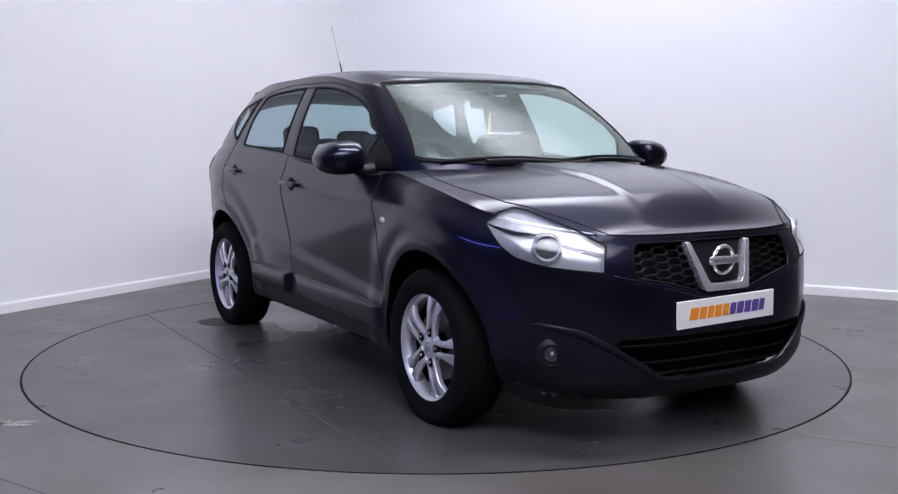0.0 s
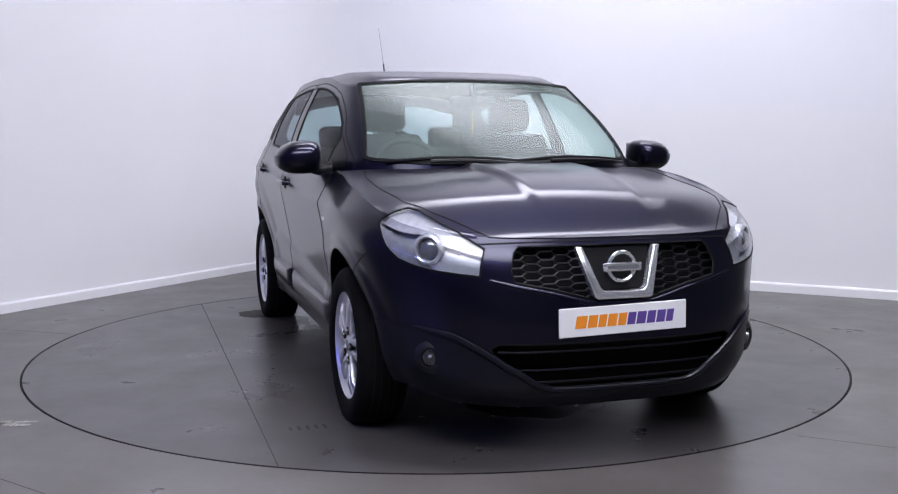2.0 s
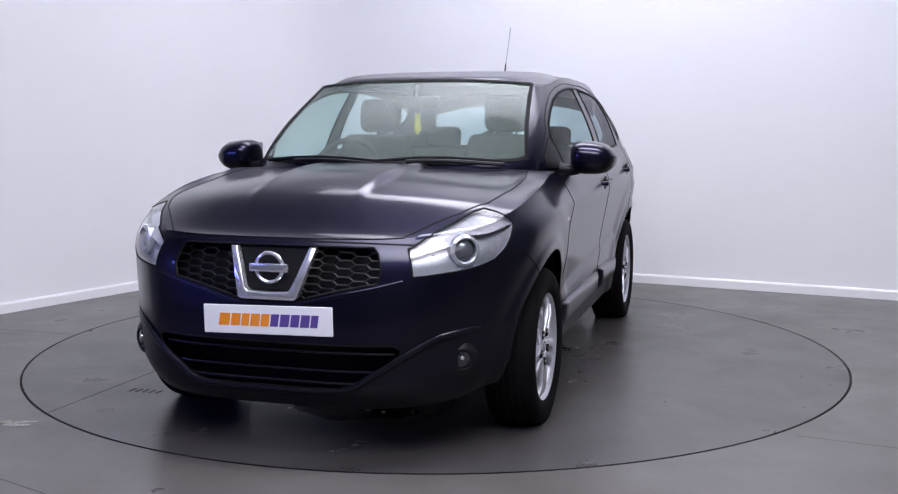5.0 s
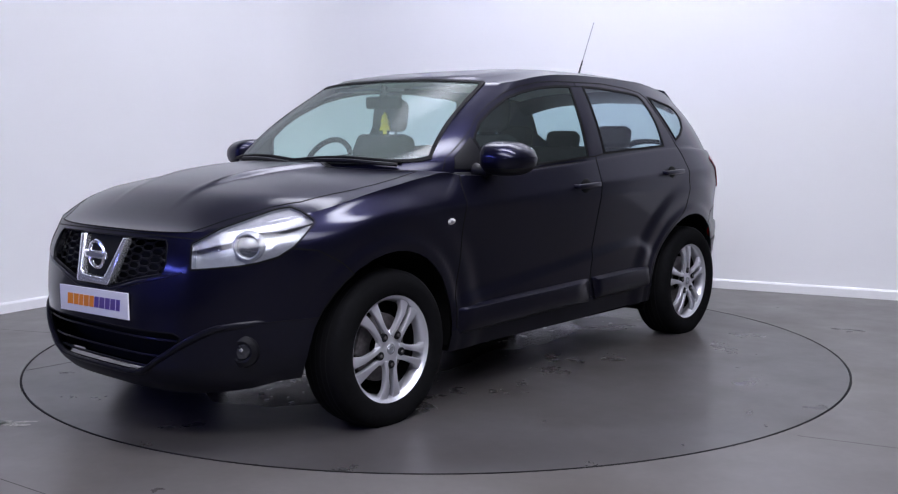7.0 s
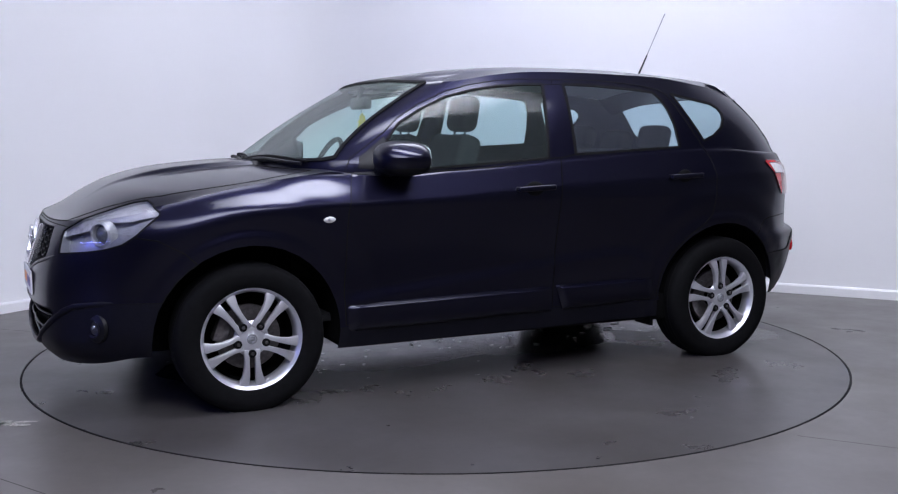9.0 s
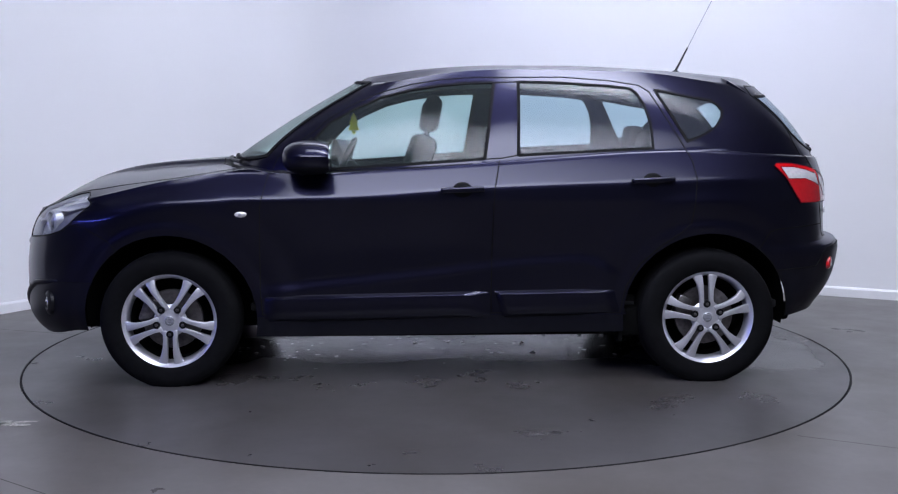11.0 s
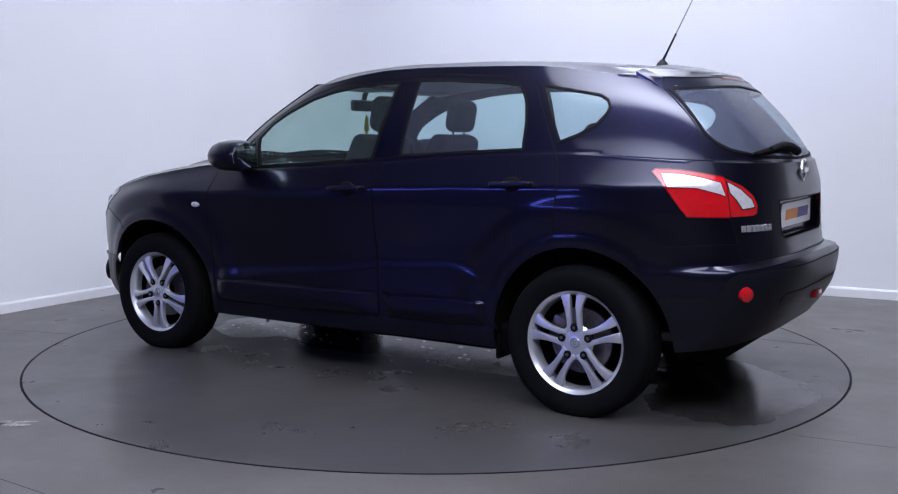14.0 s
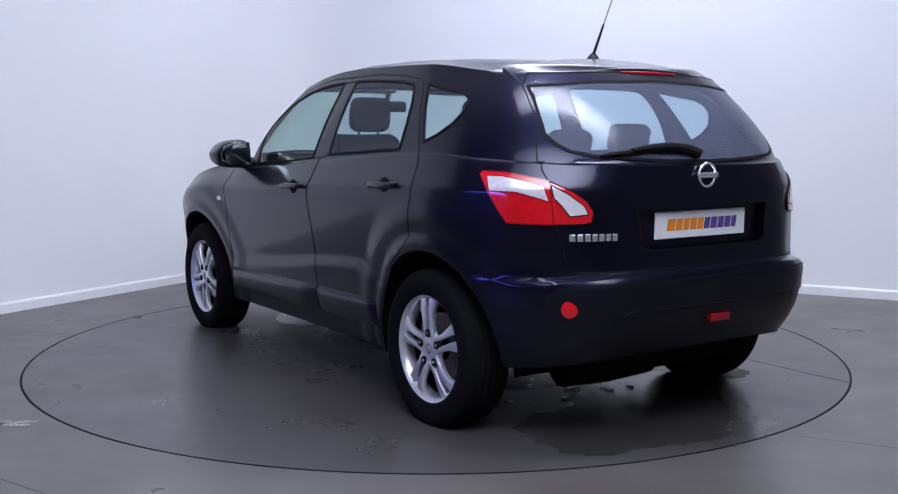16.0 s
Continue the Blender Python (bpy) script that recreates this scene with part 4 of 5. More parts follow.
def hex_mesh():
    """Rows of wide six-sided cells."""
    out = {1: [], -1: []}
    w, h, step = 0.040, 0.0145, 0.060
    gr = [(0.12, 0.60), (0.28, 0.650), (0.415, 0.680), (0.428, 0.727), (0.405, 0.80), (0.15, 0.812)]
    seen = set()
    for row in range(-2, 10):
        for col in range(0, 8):
            cy, cz = 0.10 + col * step, 0.615 + row * 2 * h + (h if col % 2 else 0)
            pts = [(cy + w * 0.98, cz), (cy + w * 0.52, cz + h), (cy - w * 0.52, cz + h), (cy - w * 0.98, cz), (cy - w * 0.52, cz - h), (cy + w * 0.52, cz - h)]
            for a, b in zip(pts, pts[1:] + pts[:1]):
                key = tuple(sorted(((round(a[0], 2), round(a[1], 3)), (round(b[0], 2), round(b[1], 3)))))
                m = ((a[0] + b[0]) / 2, (a[1] + b[1]) / 2)
                if key in seen or not inside(m, gr):
                    continue
                seen.add(key)
                for s in (1, -1):
                    out[s].append(on_nose(tube([(0, s * a[0], a[1]), (0, s * b[0], b[1])], 0.0040, 6), -0.024))
    return merge(*out[1]), merge(*out[-1])


for half in hex_mesh():
    part("mesh", half, TRIM, grille, "black honeycomb grille mesh")
rim = [(0.155, 0.622), (0.28, 0.655), (0.41, 0.680), (0.425, 0.727), (0.405, 0.79), (0.385, 0.810), (0.19, 0.812)]
both_sides("rim", lambda: on_nose(tube([(0, y, z) for y, z in rim], 0.006, 8), -0.006), TRIM, grille)
vee = [(0.174, 0.806), (0.148, 0.806), (0.094, 0.660), (0.080, 0.646), (0.0, 0.643), (-0.080, 0.646), (-0.094, 0.660), (-0.148, 0.806), (-0.174, 0.806), (-0.120, 0.624), (-0.108, 0.615), (0.108, 0.615), (0.120, 0.624)]
part("vee_trim", on_nose(prism(vee, (-0.025, 0.012), "x", 0.004), 0.004), CHROME, grille, "bright chrome vee trim", smooth=True)
part("vee_panel", on_nose(prism([(0.14, 0.806), (0.084, 0.650), (-0.084, 0.650), (-0.14, 0.806)], (-0.03, -0.012), "x")), SEAL, grille, "black panel behind the emblem")


def ring(cy, cz, r, thick, x):
    return tube([(x, cy + r * math.cos(a), cz + r * math.sin(a)) for a in [2 * math.pi * k / 40 for k in range(40)]], thick, 8, True)


emblem = tagged(new("emblem"))
emblem.parent = car
emblem["label"] = "chrome ring emblem with a bar"
part("ring", moved(ring(0, 0, 0.054, 0.0075, 0), Matrix.Translation((2.148, 0, 0.731))), CHROME, emblem)
part("bar", box(2.144, 2.160, -0.078, 0.078, 0.715, 0.747, 0.004), CHROME, emblem)
part("inlay", box(2.1595, 2.1612, -0.062, 0.062, 0.7235, 0.7385), LAMP_DARK, emblem, "grey unlettered inlay")

part("intake_backing", on_nose(box(-0.07, -0.06, -0.52, 0.52, 0.27, 0.47)), SEAL, front_bumper[0], "black intake")
for z, hw in ((0.357, 0.40), (0.425, 0.47)):
    part("intake_slat", on_nose(tube([(0, hw * (k / 12 - 1), z) for k in range(25)], 0.0045, 8), -0.022), PLASTIC, front_bumper[0], "thin dark intake slat")
part("intake_slat", on_nose(tube([(0, 0.36 * (k / 12 - 1), 0.308) for k in range(25)], 0.006, 8), -0.03), TRIM, front_bumper[0], "thin dark intake slat")
ledge = [(0.50, 0.692), (0.41, 0.668), (0.28, 0.641), (0.15, 0.606), (0.118, 0.600), (0.0, 0.599)]
part("grille_ledge", on_nose(tube([(0, -y, z) for y, z in ledge[:-1]] + [(0, y, z) for y, z in ledge[::-1]], 0.009, 10, taper=[0.5] + [1] * 9 + [0.5]), -0.002), PAINT, front_bumper[0], "navy ledge under the grille")
smile = [(0.0, 0.277), (0.15, 0.277), (0.27, 0.281), (0.31, 0.291), (0.345, 0.309), (0.396, 0.345), (0.44, 0.371), (0.493, 0.406), (0.54, 0.435), (0.584, 0.462), (0.627, 0.483), (0.69, 0.494), (0.747, 0.500)]
lip = [(0, -y, z) for y, z in smile[:0:-1]] + [(0, y, z) for y, z in smile]
part("bumper_lip", on_nose(tube(lip, 0.013, 10), -0.001), PLASTIC, front_bumper[0], "smooth dark lip over the lower bumper")


def plate(parent, sign):
    """A white show plate with slanted orange and purple marks."""
    thing = new("number_plate")
    thing.parent = parent
    thing["label"] = "white show plate with orange and purple marks"
    part("base", box(0, 0.008, -0.262, 0.262, -0.054, 0.054, 0.003), WHITE_PLATE, thing, smooth=False)
    x = -0.200
    widths = [0.050, 0.043, 0.037, 0.043, 0.039, 0.038, 0.043, 0.040, 0.041, 0.034]
    for i, w in enumerate(widths):
        h, lean = 0.023, 0.008
        pts = [(x, -h), (x + w - 0.006, -h), (x + w - 0.006 + lean, h), (x + lean, h)]
        if sign < 0:
            pts = [(-p[0], p[1]) for p in pts]
        b = prism([(p[0], p[1]) for p in pts], (0.0078, 0.0092), "x")
        part("mark", b, ORANGE if i < 5 else PURPLE, thing, "orange mark" if i < 5 else "purple mark", smooth=False)
        x += w
    return thing


front_plate = plate(front_bumper[0], 1)
front_plate.matrix_basis = pose(2.168, 0, 0.539, 1.3)
part("plate_mount", box(2.140, 2.169, -0.20, 0.20, 0.495, 0.58, 0.004), TRIM, front_bumper[0])


# fog lamps
def turned(bm, at, yaw):
    return moved(bm, Matrix.Translation(at) @ pose(0, 0, 0, 0, 0, yaw))


def fog():
    b = lathe([(0.0005, 0.006), (0.02, 0.008), (0.030, 0.004), (0.034, -0.004)], 28, "x")
    return moved(b, Matrix.Translation((surface_x(0.683, 0.392) - 0.008, 0.683, 0.392)) @ pose(0, 0, 0, 0, 0, 32))


def fog_ring():
    b = lathe([(0.030, -0.006), (0.034, 0.010), (0.042, 0.012), (0.062, 0.003), (0.066, -0.012)], 32, "x")
    return moved(b, Matrix.Translation((surface_x(0.683, 0.392) - 0.010, 0.682, 0.390)) @ pose(0, 0, 0, 0, 0, 32))


fogs = both_sides("fog_lamp", fog, FOG_GLASS, front_bumper[0], "round clear fog lamp")
for f, m in zip(fogs, (None, MIRROR)):
    part("bulb", moved(turned(lathe([(0.0005, 0.011), (0.006, 0.010), (0.009, 0.004)], 16, "x"), (surface_x(0.683, 0.392) - 0.006, 0.683, 0.396), 32), m or Matrix.Identity(4)), CHROME, f)
    part("bezel", fog_ring() if m is None else moved(fog_ring(), m), TRIM, f)


# headlights: silver bowl, projector, chrome brow, clear lens
def headlights():
    for side in (0, 1):
        flip = (lambda b: moved(b, MIRROR)) if side else (lambda b: b)
        lamp = new("headlight")
        lamp.parent = car
        lamp["label"] = "clear headlight with a projector and chrome brow"
        bowl = panel_mesh(skin, HEADLIGHT, -0.045)
        rim_lens = panel_mesh(skin, HEADLIGHT, 0.0)
        walls = bmesh.new()
        for e in rim_lens.edges:
            if len(e.link_faces) == 1:
                a, b = e.verts
                n = (a.normal + b.normal) * 0.5
                q = [walls.verts.new(c) for c in (a.co, b.co, b.co - n * 0.046, a.co - n * 0.046)]
                walls.faces.new(q)
        part("bowl", flip(bowl), LAMP_METAL, lamp, "silver reflector bowl")
        part("bowl_edge", flip(walls), LAMP_DARK, lamp)
        line = edge_line(rim_lens, 0.0035)
        lens = part("lens", flip(rim_lens), LENS, lamp, "clear lens")
        lens.visible_shadow = False
        for seal in line:
            part("seal", flip(seal), SEAL, lamp, smooth=False)
        for name, field, m, deep, label in (("upper_field", LAMP_TOP, LAMP_CLEAR, -0.016, "ribbed clear upper lamp field"), ("side_shield", LAMP_SIDE, LAMP_SHADE, -0.012, "dark grey lower shield")):
            b, flat = panel_mesh(skin, HEADLIGHT, deep), panel_mesh(skin, HEADLIGHT)
            b.faces.ensure_lookup_table()
            out = [b.faces[i] for i, f in enumerate(flat.faces) if not inside(((mid(f).y - mid(f).x) / math.sqrt(2), mid(f).z), field)]
            bmesh.ops.delete(b, geom=out, context="FACES")
            flat.free()
            part(name, flip(b), m, lamp, label)
        at = Vector((1.908, 0.679, 0.792))
        part("projector_ring", flip(turned(lathe([(0.042, -0.01), (0.043, 0.010), (0.048, 0.014), (0.058, 0.006), (0.062, -0.03)], 40, "x"), at, 38)), LAMP_METAL, lamp)
        part("projector_lens", flip(turned(lathe([(0.0005, 0.014), (0.014, 0.012), (0.030, 0.005), (0.043, -0.010)], 40, "x"), at, 38)), PROJECTOR, lamp, "dark projector lens")
        brow = [(1.995, 0.475, 0.776), (1.93, 0.548, 0.797), (1.885, 0.585, 0.817), (1.845, 0.620, 0.846), (1.80, 0.668, 0.852), (1.74, 0.705, 0.854), (1.69, 0.742, 0.868), (1.66, 0.765, 0.879)]
        part("brow", flip(tube(brow, 0.0075, 8)), CHROME, lamp, "chrome brow strip")
        low_rim = [(2.036, 0.497, 0.716), (1.985, 0.575, 0.724), (1.925, 0.636, 0.735), (1.86, 0.690, 0.748)]
        part("lower_strip", flip(moved(tube(low_rim, 0.007, 8), Matrix.Translation((-0.012, -0.008, 0)))), CHROME, lamp)
        part("bulb_housing", flip(turned(lathe([(0.004, 0.004), (0.012, 0.0), (0.020, 0.012), (0.024, 0.010)], 24, "x"), (1.965, 0.560, 0.757), 30)), CHROME, lamp)


headlights()


# tail lamps
def tail_lamps():
    for side in (0, 1):
        flip = (lambda b: moved(b, MIRROR)) if side else (lambda b: b)
        lamp = new("tail_lamp")
        lamp.parent = car
        lamp["label"] = "red tail lamp with clear sections"
        for name, number, m, out, label in (("outer_lens", TAIL_RED, RED_LENS, 0.006, "red lens"), ("inner_lens", TAIL_IN, RED_LENS, 0.006, "red lens"),
                                            ("indicator_lens", WHITE_A, CLEAR_LENS_BACK, 0.007, "clear lens"), ("reverse_lens", WHITE_B, CLEAR_LENS_BACK, 0.007, "clear lens")):
            b = panel_mesh(skin, number, out)
            line = edge_line(b, 0.0022) if number in (TAIL_RED, TAIL_IN) else []
            ob = part(name, flip(b), m, lamp, label)
            for seal in line:
                part("seal", flip(seal), SEAL if number == TAIL_IN else RED_DARK, ob, smooth=False)


tail_lamps()

# tail: plate recess, plate, emblem, marks, reflectors, wiper, spoiler
part("plate_recess", merge(box(-2.010, -1.998, -0.385, 0.385, 0.765, 0.945), box(-2.018, -1.995, -0.38, 0.38, 0.936, 0.944), box(-2.018, -1.995, -0.36, 0.36, 0.766, 0.774),
                           box(-2.018, -1.995, 0.368, 0.378, 0.77, 0.94), box(-2.018, -1.995, -0.378, -0.368, 0.77, 0.94)), PAINT, tailgate[0], "navy recess round the plate", smooth=False)
rear_plate = plate(tailgate[0], 1)
rear_plate.matrix_basis = pose(-2.012, 0, 0.863, 0, 0, 180)
rear_emblem = new("emblem")
rear_emblem.parent = tailgate[0]
rear_emblem["label"] = "chrome ring emblem with a bar"
part("ring", moved(ring(0, 0, 0.046, 0.006, 0), Matrix.Translation((surface_x(0, 1.03, False) - 0.004, 0, 1.058))), CHROME, rear_emblem)
part("bar", moved(box(-0.008, 0.006, -0.056, 0.056, 1.047, 1.069, 0.003), Matrix.Translation((surface_x(0, 1.03, False) - 0.006, 0, 0))), CHROME, rear_emblem)
for k in range(7):
    y = 0.650 - k * 0.0262
    b = prism([(y, 0.819), (y - 0.019, 0.819), (y - 0.019, 0.846), (y, 0.846)], (-0.005, 0.001), "x", 0.0015)
    part("model_mark", on_tail(b, 0.004), CHROME, tailgate[0], "small chrome mark", smooth=False)
both_sides("reflector", lambda: moved(lathe([(0.0005, 0.008), (0.02, 0.008), (0.032, 0.003), (0.034, -0.012)], 28, "x"), Matrix.Translation((surface_x(0.672, 0.568, False) - 0.005, 0.675, 0.568)) @ pose(0, 0, 0, 0, 0, 146)),
           RED_LENS, rear_bumper[0], "round red reflector")
part("fog_lamp", box(-2.135, -2.105, -0.055, 0.055, 0.478, 0.512, 0.006), RED_DARK, rear_bumper[0], "dark red rear fog lamp")
groove = [(0, 0.505, 0.485), (0, 0.497, 0.540), (0, 0.463, 0.553), (0, 0.30, 0.553), (0, 0.0, 0.553), (0, -0.30, 0.553), (0, -0.463, 0.553), (0, -0.497, 0.540), (0, -0.505, 0.485)]
part("bumper_groove", on_tail(tube(groove, 0.0045, 8), 0.002), SEAL, rear_bumper[0])


def spoiler():
    bm = bmesh.new()
    sec = [(-1.46, 1.546), (-1.58, 1.533), (-1.70, 1.512), (-1.742, 1.500), (-1.752, 1.484), (-1.747, 1.460), (-1.72, 1.438), (-1.66, 1.446), (-1.56, 1.472), (-1.46, 1.50)]
    rows = []
    for k in range(33):
        y = 0.590 * (k / 16 - 1)
        s = abs(y) / 0.590
        row = []
        for x, z in sec:
            back = (-1.46 - x) / 0.29
            row.append(bm.verts.new((-1.46 + (x + 1.46) * 0.82 + 0.10 * back * s ** 3, y, z - 0.008 * back - 0.050 * s ** 2.2 - 0.038 * s ** 4 * back - 0.003 + 0.006 * (1 - s))))
        rows.append(row)
    for a, b in zip(rows, rows[1:]):
        for k in range(len(sec)):
            bm.faces.new((a[k], a[(k + 1) % len(sec)], b[(k + 1) % len(sec)], b[k]))
    bm.faces.new(rows[0])
    bm.faces.new(rows[-1])
    bmesh.ops.recalc_face_normals(bm, faces=bm.faces)
    return bm


spoil = part("spoiler", spoiler(), PAINT, car, "navy roof spoiler")
part("brake_lamp", moved(tube([(-1.700 + 0.10 * (abs(k - 6) / 6 * 0.27) ** 3, 0.16 * (k / 6 - 1), 1.475 - 0.004 * (abs(k - 6) / 6) ** 2) for k in range(13)], 0.010, 8), pose(0, 0, 0)), RED_DARK, spoil, "dark red high brake lamp")


def window_x(y, z):
    """The tail window's surface."""
    u = min(max((z - 1.095) / (1.478 - 1.095), 0), 1)
    xr = -2.017 + 0.317 * u ** 1.10
    n = 3.3 + 0.9 * u
    w = 0.83 - 0.22 * u
    return -1.0 + (xr + 1.0) * (1 - min(abs(y) / w, 0.99) ** n) ** (1 / n)


wiper = new("rear_wiper")
wiper.parent = tailgate[0]
wiper["label"] = "black rear wiper"
blade = [(0.49 - 0.030 * k, 1.138 + 0.0030 * k) for k in range(12)]
part("blade", tube([(window_x(y, z) - 0.018, y, z) for y, z in blade], 0.011, 8, taper=[0.5, 0.8] + [1.0] * 8 + [0.9, 0.5]), SEAL, wiper)
arm = [(0.36, 1.158), (0.26, 1.168), (0.16, 1.172), (0.07, 1.162), (0.02, 1.142)]
part("arm", tube([(window_x(y, z) - 0.032, y, z) for y, z in arm], 0.015, 8, taper=[0.7, 1.0, 1.2, 1.4, 1.4]), SEAL, wiper)


# doors: handles, mouldings, mirrors, side indicators
def handle_bar(x, y, z):
    b = box(x - 0.105, x + 0.105, y + 0.022, y + 0.040, z - 0.013, z + 0.013, 0.009, 3)
    ends = merge(b, box(x + 0.075, x + 0.103, y - 0.02, y + 0.03, z - 0.011, z + 0.011, 0.006), box(x - 0.103, x - 0.055, y - 0.02, y + 0.03, z - 0.011, z + 0.011, 0.006))
    for v in ends.verts:
        v.co.z += 0.05 * (v.co.x - x) * -0.7
    return ends


# A flat black oval; its colour carries the shade of the grip's hollow.
def handle_cup(x, y, z):
    b = bmesh.new()
    bmesh.ops.create_uvsphere(b, u_segments=24, v_segments=12, radius=1)
    for v in b.verts:
        v.co = Vector((x + v.co.x * 0.048, y + v.co.y * 0.0075, z + v.co.z * 0.037))
    return b


for side in (0, 1):
    for doors, (hx, hy, hz) in ((f_doors, (-0.098, side_width(-0.098, 0.957, 0.8) - 0.004, 0.957)), (r_doors, (-1.017, side_width(-1.017, 1.001, 0.8) - 0.004, 1.001))):
        m = MIRROR if side else Matrix.Identity(4)
        h = part("handle", moved(handle_bar(hx, hy, hz), m), PAINT, doors[side], "navy door handle")
        part("cup", moved(handle_cup(hx + 0.0, hy + 0.006, hz - 0.002), m), SEAL, doors[side], "black oval painted as the shaded hollow behind the handle")


def moulding(x0, x1, lead):
    """The raised foot of a door: a thin ledge on top, a flat face and a turned-in lower edge."""
    bm = bmesh.new()
    sec = ((0.846, 0.012), (0.868, 0.004), (0.878, -0.004), (0.880, -0.014), (0.876, -0.060), (0.868, -0.098), (0.850, -0.116), (0.820, -0.122))
    rows = []
    n = 32
    for k in range(n + 1):
        s = k / n
        x = x0 + (x1 - x0) * s
        top = 0.442 - 0.017 * (x + 0.02)
        rise = min(1.0, 0.12 + s * 22, 0.02 + (1 - s) * 9)
        rows.append([bm.verts.new((x + lead * dz, 0.838 + (y - 0.848) * rise, top + dz)) for y, dz in sec])
    for a, b in zip(rows, rows[1:]):
        for k in range(len(sec) - 1):
            bm.faces.new((a[k], a[k + 1], b[k + 1], b[k]))
    bmesh.ops.recalc_face_normals(bm, faces=bm.faces)
    if sum(f.normal.y for f in bm.faces) < 0:
        bmesh.ops.reverse_faces(bm, faces=bm.faces)
    return bm


for side in (0, 1):
    m = MIRROR if side else Matrix.Identity(4)
    part("moulding", moved(moulding(0.872, -0.238, 0.0), m), PAINT, f_doors[side], "navy door moulding")
    part("moulding", moved(moulding(-0.262, -0.872, 0.35), m), PAINT, r_doors[side], "navy door moulding")


def mirror_shell(lo, hi, grow=0.0):
    """The rounded housing between two heights."""
    bm = bmesh.new()
    bmesh.ops.create_uvsphere(bm, u_segments=40, v_segments=28, radius=1)
    for v in bm.verts:
        a, b, c = v.co
        sgn = lambda q: -1 if q < 0 else 1
        x = 0.625 + (0.125 if a > 0 else 0.095) * sgn(a) * (abs(a) ** 0.85 if a > 0 else min(1.0, 1.5 * abs(a)) ** 0.7)
        y = 0.952 + 0.108 * sgn(b) * abs(b) ** (0.85 if b > 0 else 0.5)
        z = 1.108 + 0.078 * sgn(c) * abs(c) ** 0.78
        x += 0.10 * (0.95 - y)
        z += 0.10 * (0.95 - y) * (1 if c > 0 else -0.1) - 0.012 * smooth01(0.98, 1.06, y) * (1 if c > 0 else -0.6)
        v.co = Vector((x, y, z))
    for f in list(bm.faces):
        z = f.calc_center_median().z
        if not lo <= z <= hi:
            bm.faces.remove(f)
    return bm


for side in (0, 1):
    m = MIRROR if side else Matrix.Identity(4)
    wing = new("door_mirror")
    wing.parent = car
    wing["label"] = "navy door mirror with a black underside"
    part("housing", moved(mirror_shell(1.066, 2), m), PAINT, wing)
    part("lower_cover", moved(mirror_shell(0, 1.068), m), TRIM, wing, "black lower cover")
    part("mirror_glass", moved(prism([(0.862, 1.05), (0.985, 1.045), (1.03, 1.07), (1.04, 1.11), (1.02, 1.15), (0.96, 1.172), (0.87, 1.175)], (0.524, 0.528), "x", 0.001), m),
         MIRROR_GLASS, wing, "mirror glass")
    part("foot", moved(merge(tube([(0.675, 0.79, 1.055), (0.668, 0.83, 1.048), (0.655, 0.88, 1.055)], 0.030, 12, taper=[1.15, 1.0, 0.9])), m), TRIM, wing, "black mirror foot")


def indicator():
    b = bmesh.new()
    bmesh.ops.create_uvsphere(b, u_segments=24, v_segments=12, radius=1)
    for v in b.verts:
        v.co = Vector((0.963 + v.co.x * 0.033, 0.889 + v.co.y * 0.009, 0.839 + v.co.z * 0.0155))
    return b


both_sides("side_indicator", indicator, CLEAR_LENS_BACK, car, "small clear side indicator")
both_sides("side_bulb", lambda: moved(lathe([(0.0005, 0.0105), (0.006, 0.010), (0.008, 0.006)], 16, "y"), Matrix.Translation((0.963, 0.889, 0.839))), LAMP_DARK, car)

# roof: aerial, wipers
aerial = new("aerial")
aerial.parent = car
aerial["label"] = "black whip aerial"
part("foot", moved(lathe([(0.0005, 0.030), (0.010, 0.029), (0.022, 0.018), (0.030, 0.004), (0.032, -0.01)], 24, "z"), Matrix.Translation((-1.354, 0, 1.552))), TRIM, aerial)
part("mast", tube([(-1.354, 0, 1.575), (-1.375, 0, 1.615), (-1.42, 0, 1.705)], 0.006, 8, taper=[1.2, 1.0, 0.8]), TRIM, aerial)
part("whip", tube([(-1.42, 0, 1.705), (-1.48, 0, 1.825), (-1.55, 0, 1.965)], 0.003, 6), LAMP_DARK, aerial, "thin grey whip")


def screen_x(y, z):
    u = min(max((z - 1.085) / 0.415, 0), 1)
    xf = 1.10 - 0.67 * u
    n = 3.1 + 2.9 * u
    w = 0.815 - 0.173 * u
    x0 = 0.2 - 0.4 * u
    return x0 + (xf - x0) * (1 - min(abs(y) / w, 0.99) ** n) ** (1 / n)


for y0, y1 in ((-0.60, 0.02), (-0.02, 0.60)):
    wp = new("wiper")
    wp.parent = car
    wp["label"] = "black windscreen wiper"
    pts = [(y0 + (y1 - y0) * k / 10, 1.094 + 0.018 * math.sin(math.pi * k / 10)) for k in range(11)]
    part("blade", tube([(screen_x(y, z) + 0.014, y, z) for y, z in pts], 0.008, 6), SEAL, wp)
    part("arm", tube([(screen_x(y, z - 0.012) + 0.03, y, z - 0.012) for y, z in pts[3:]], 0.009, 6), TRIM, wp)


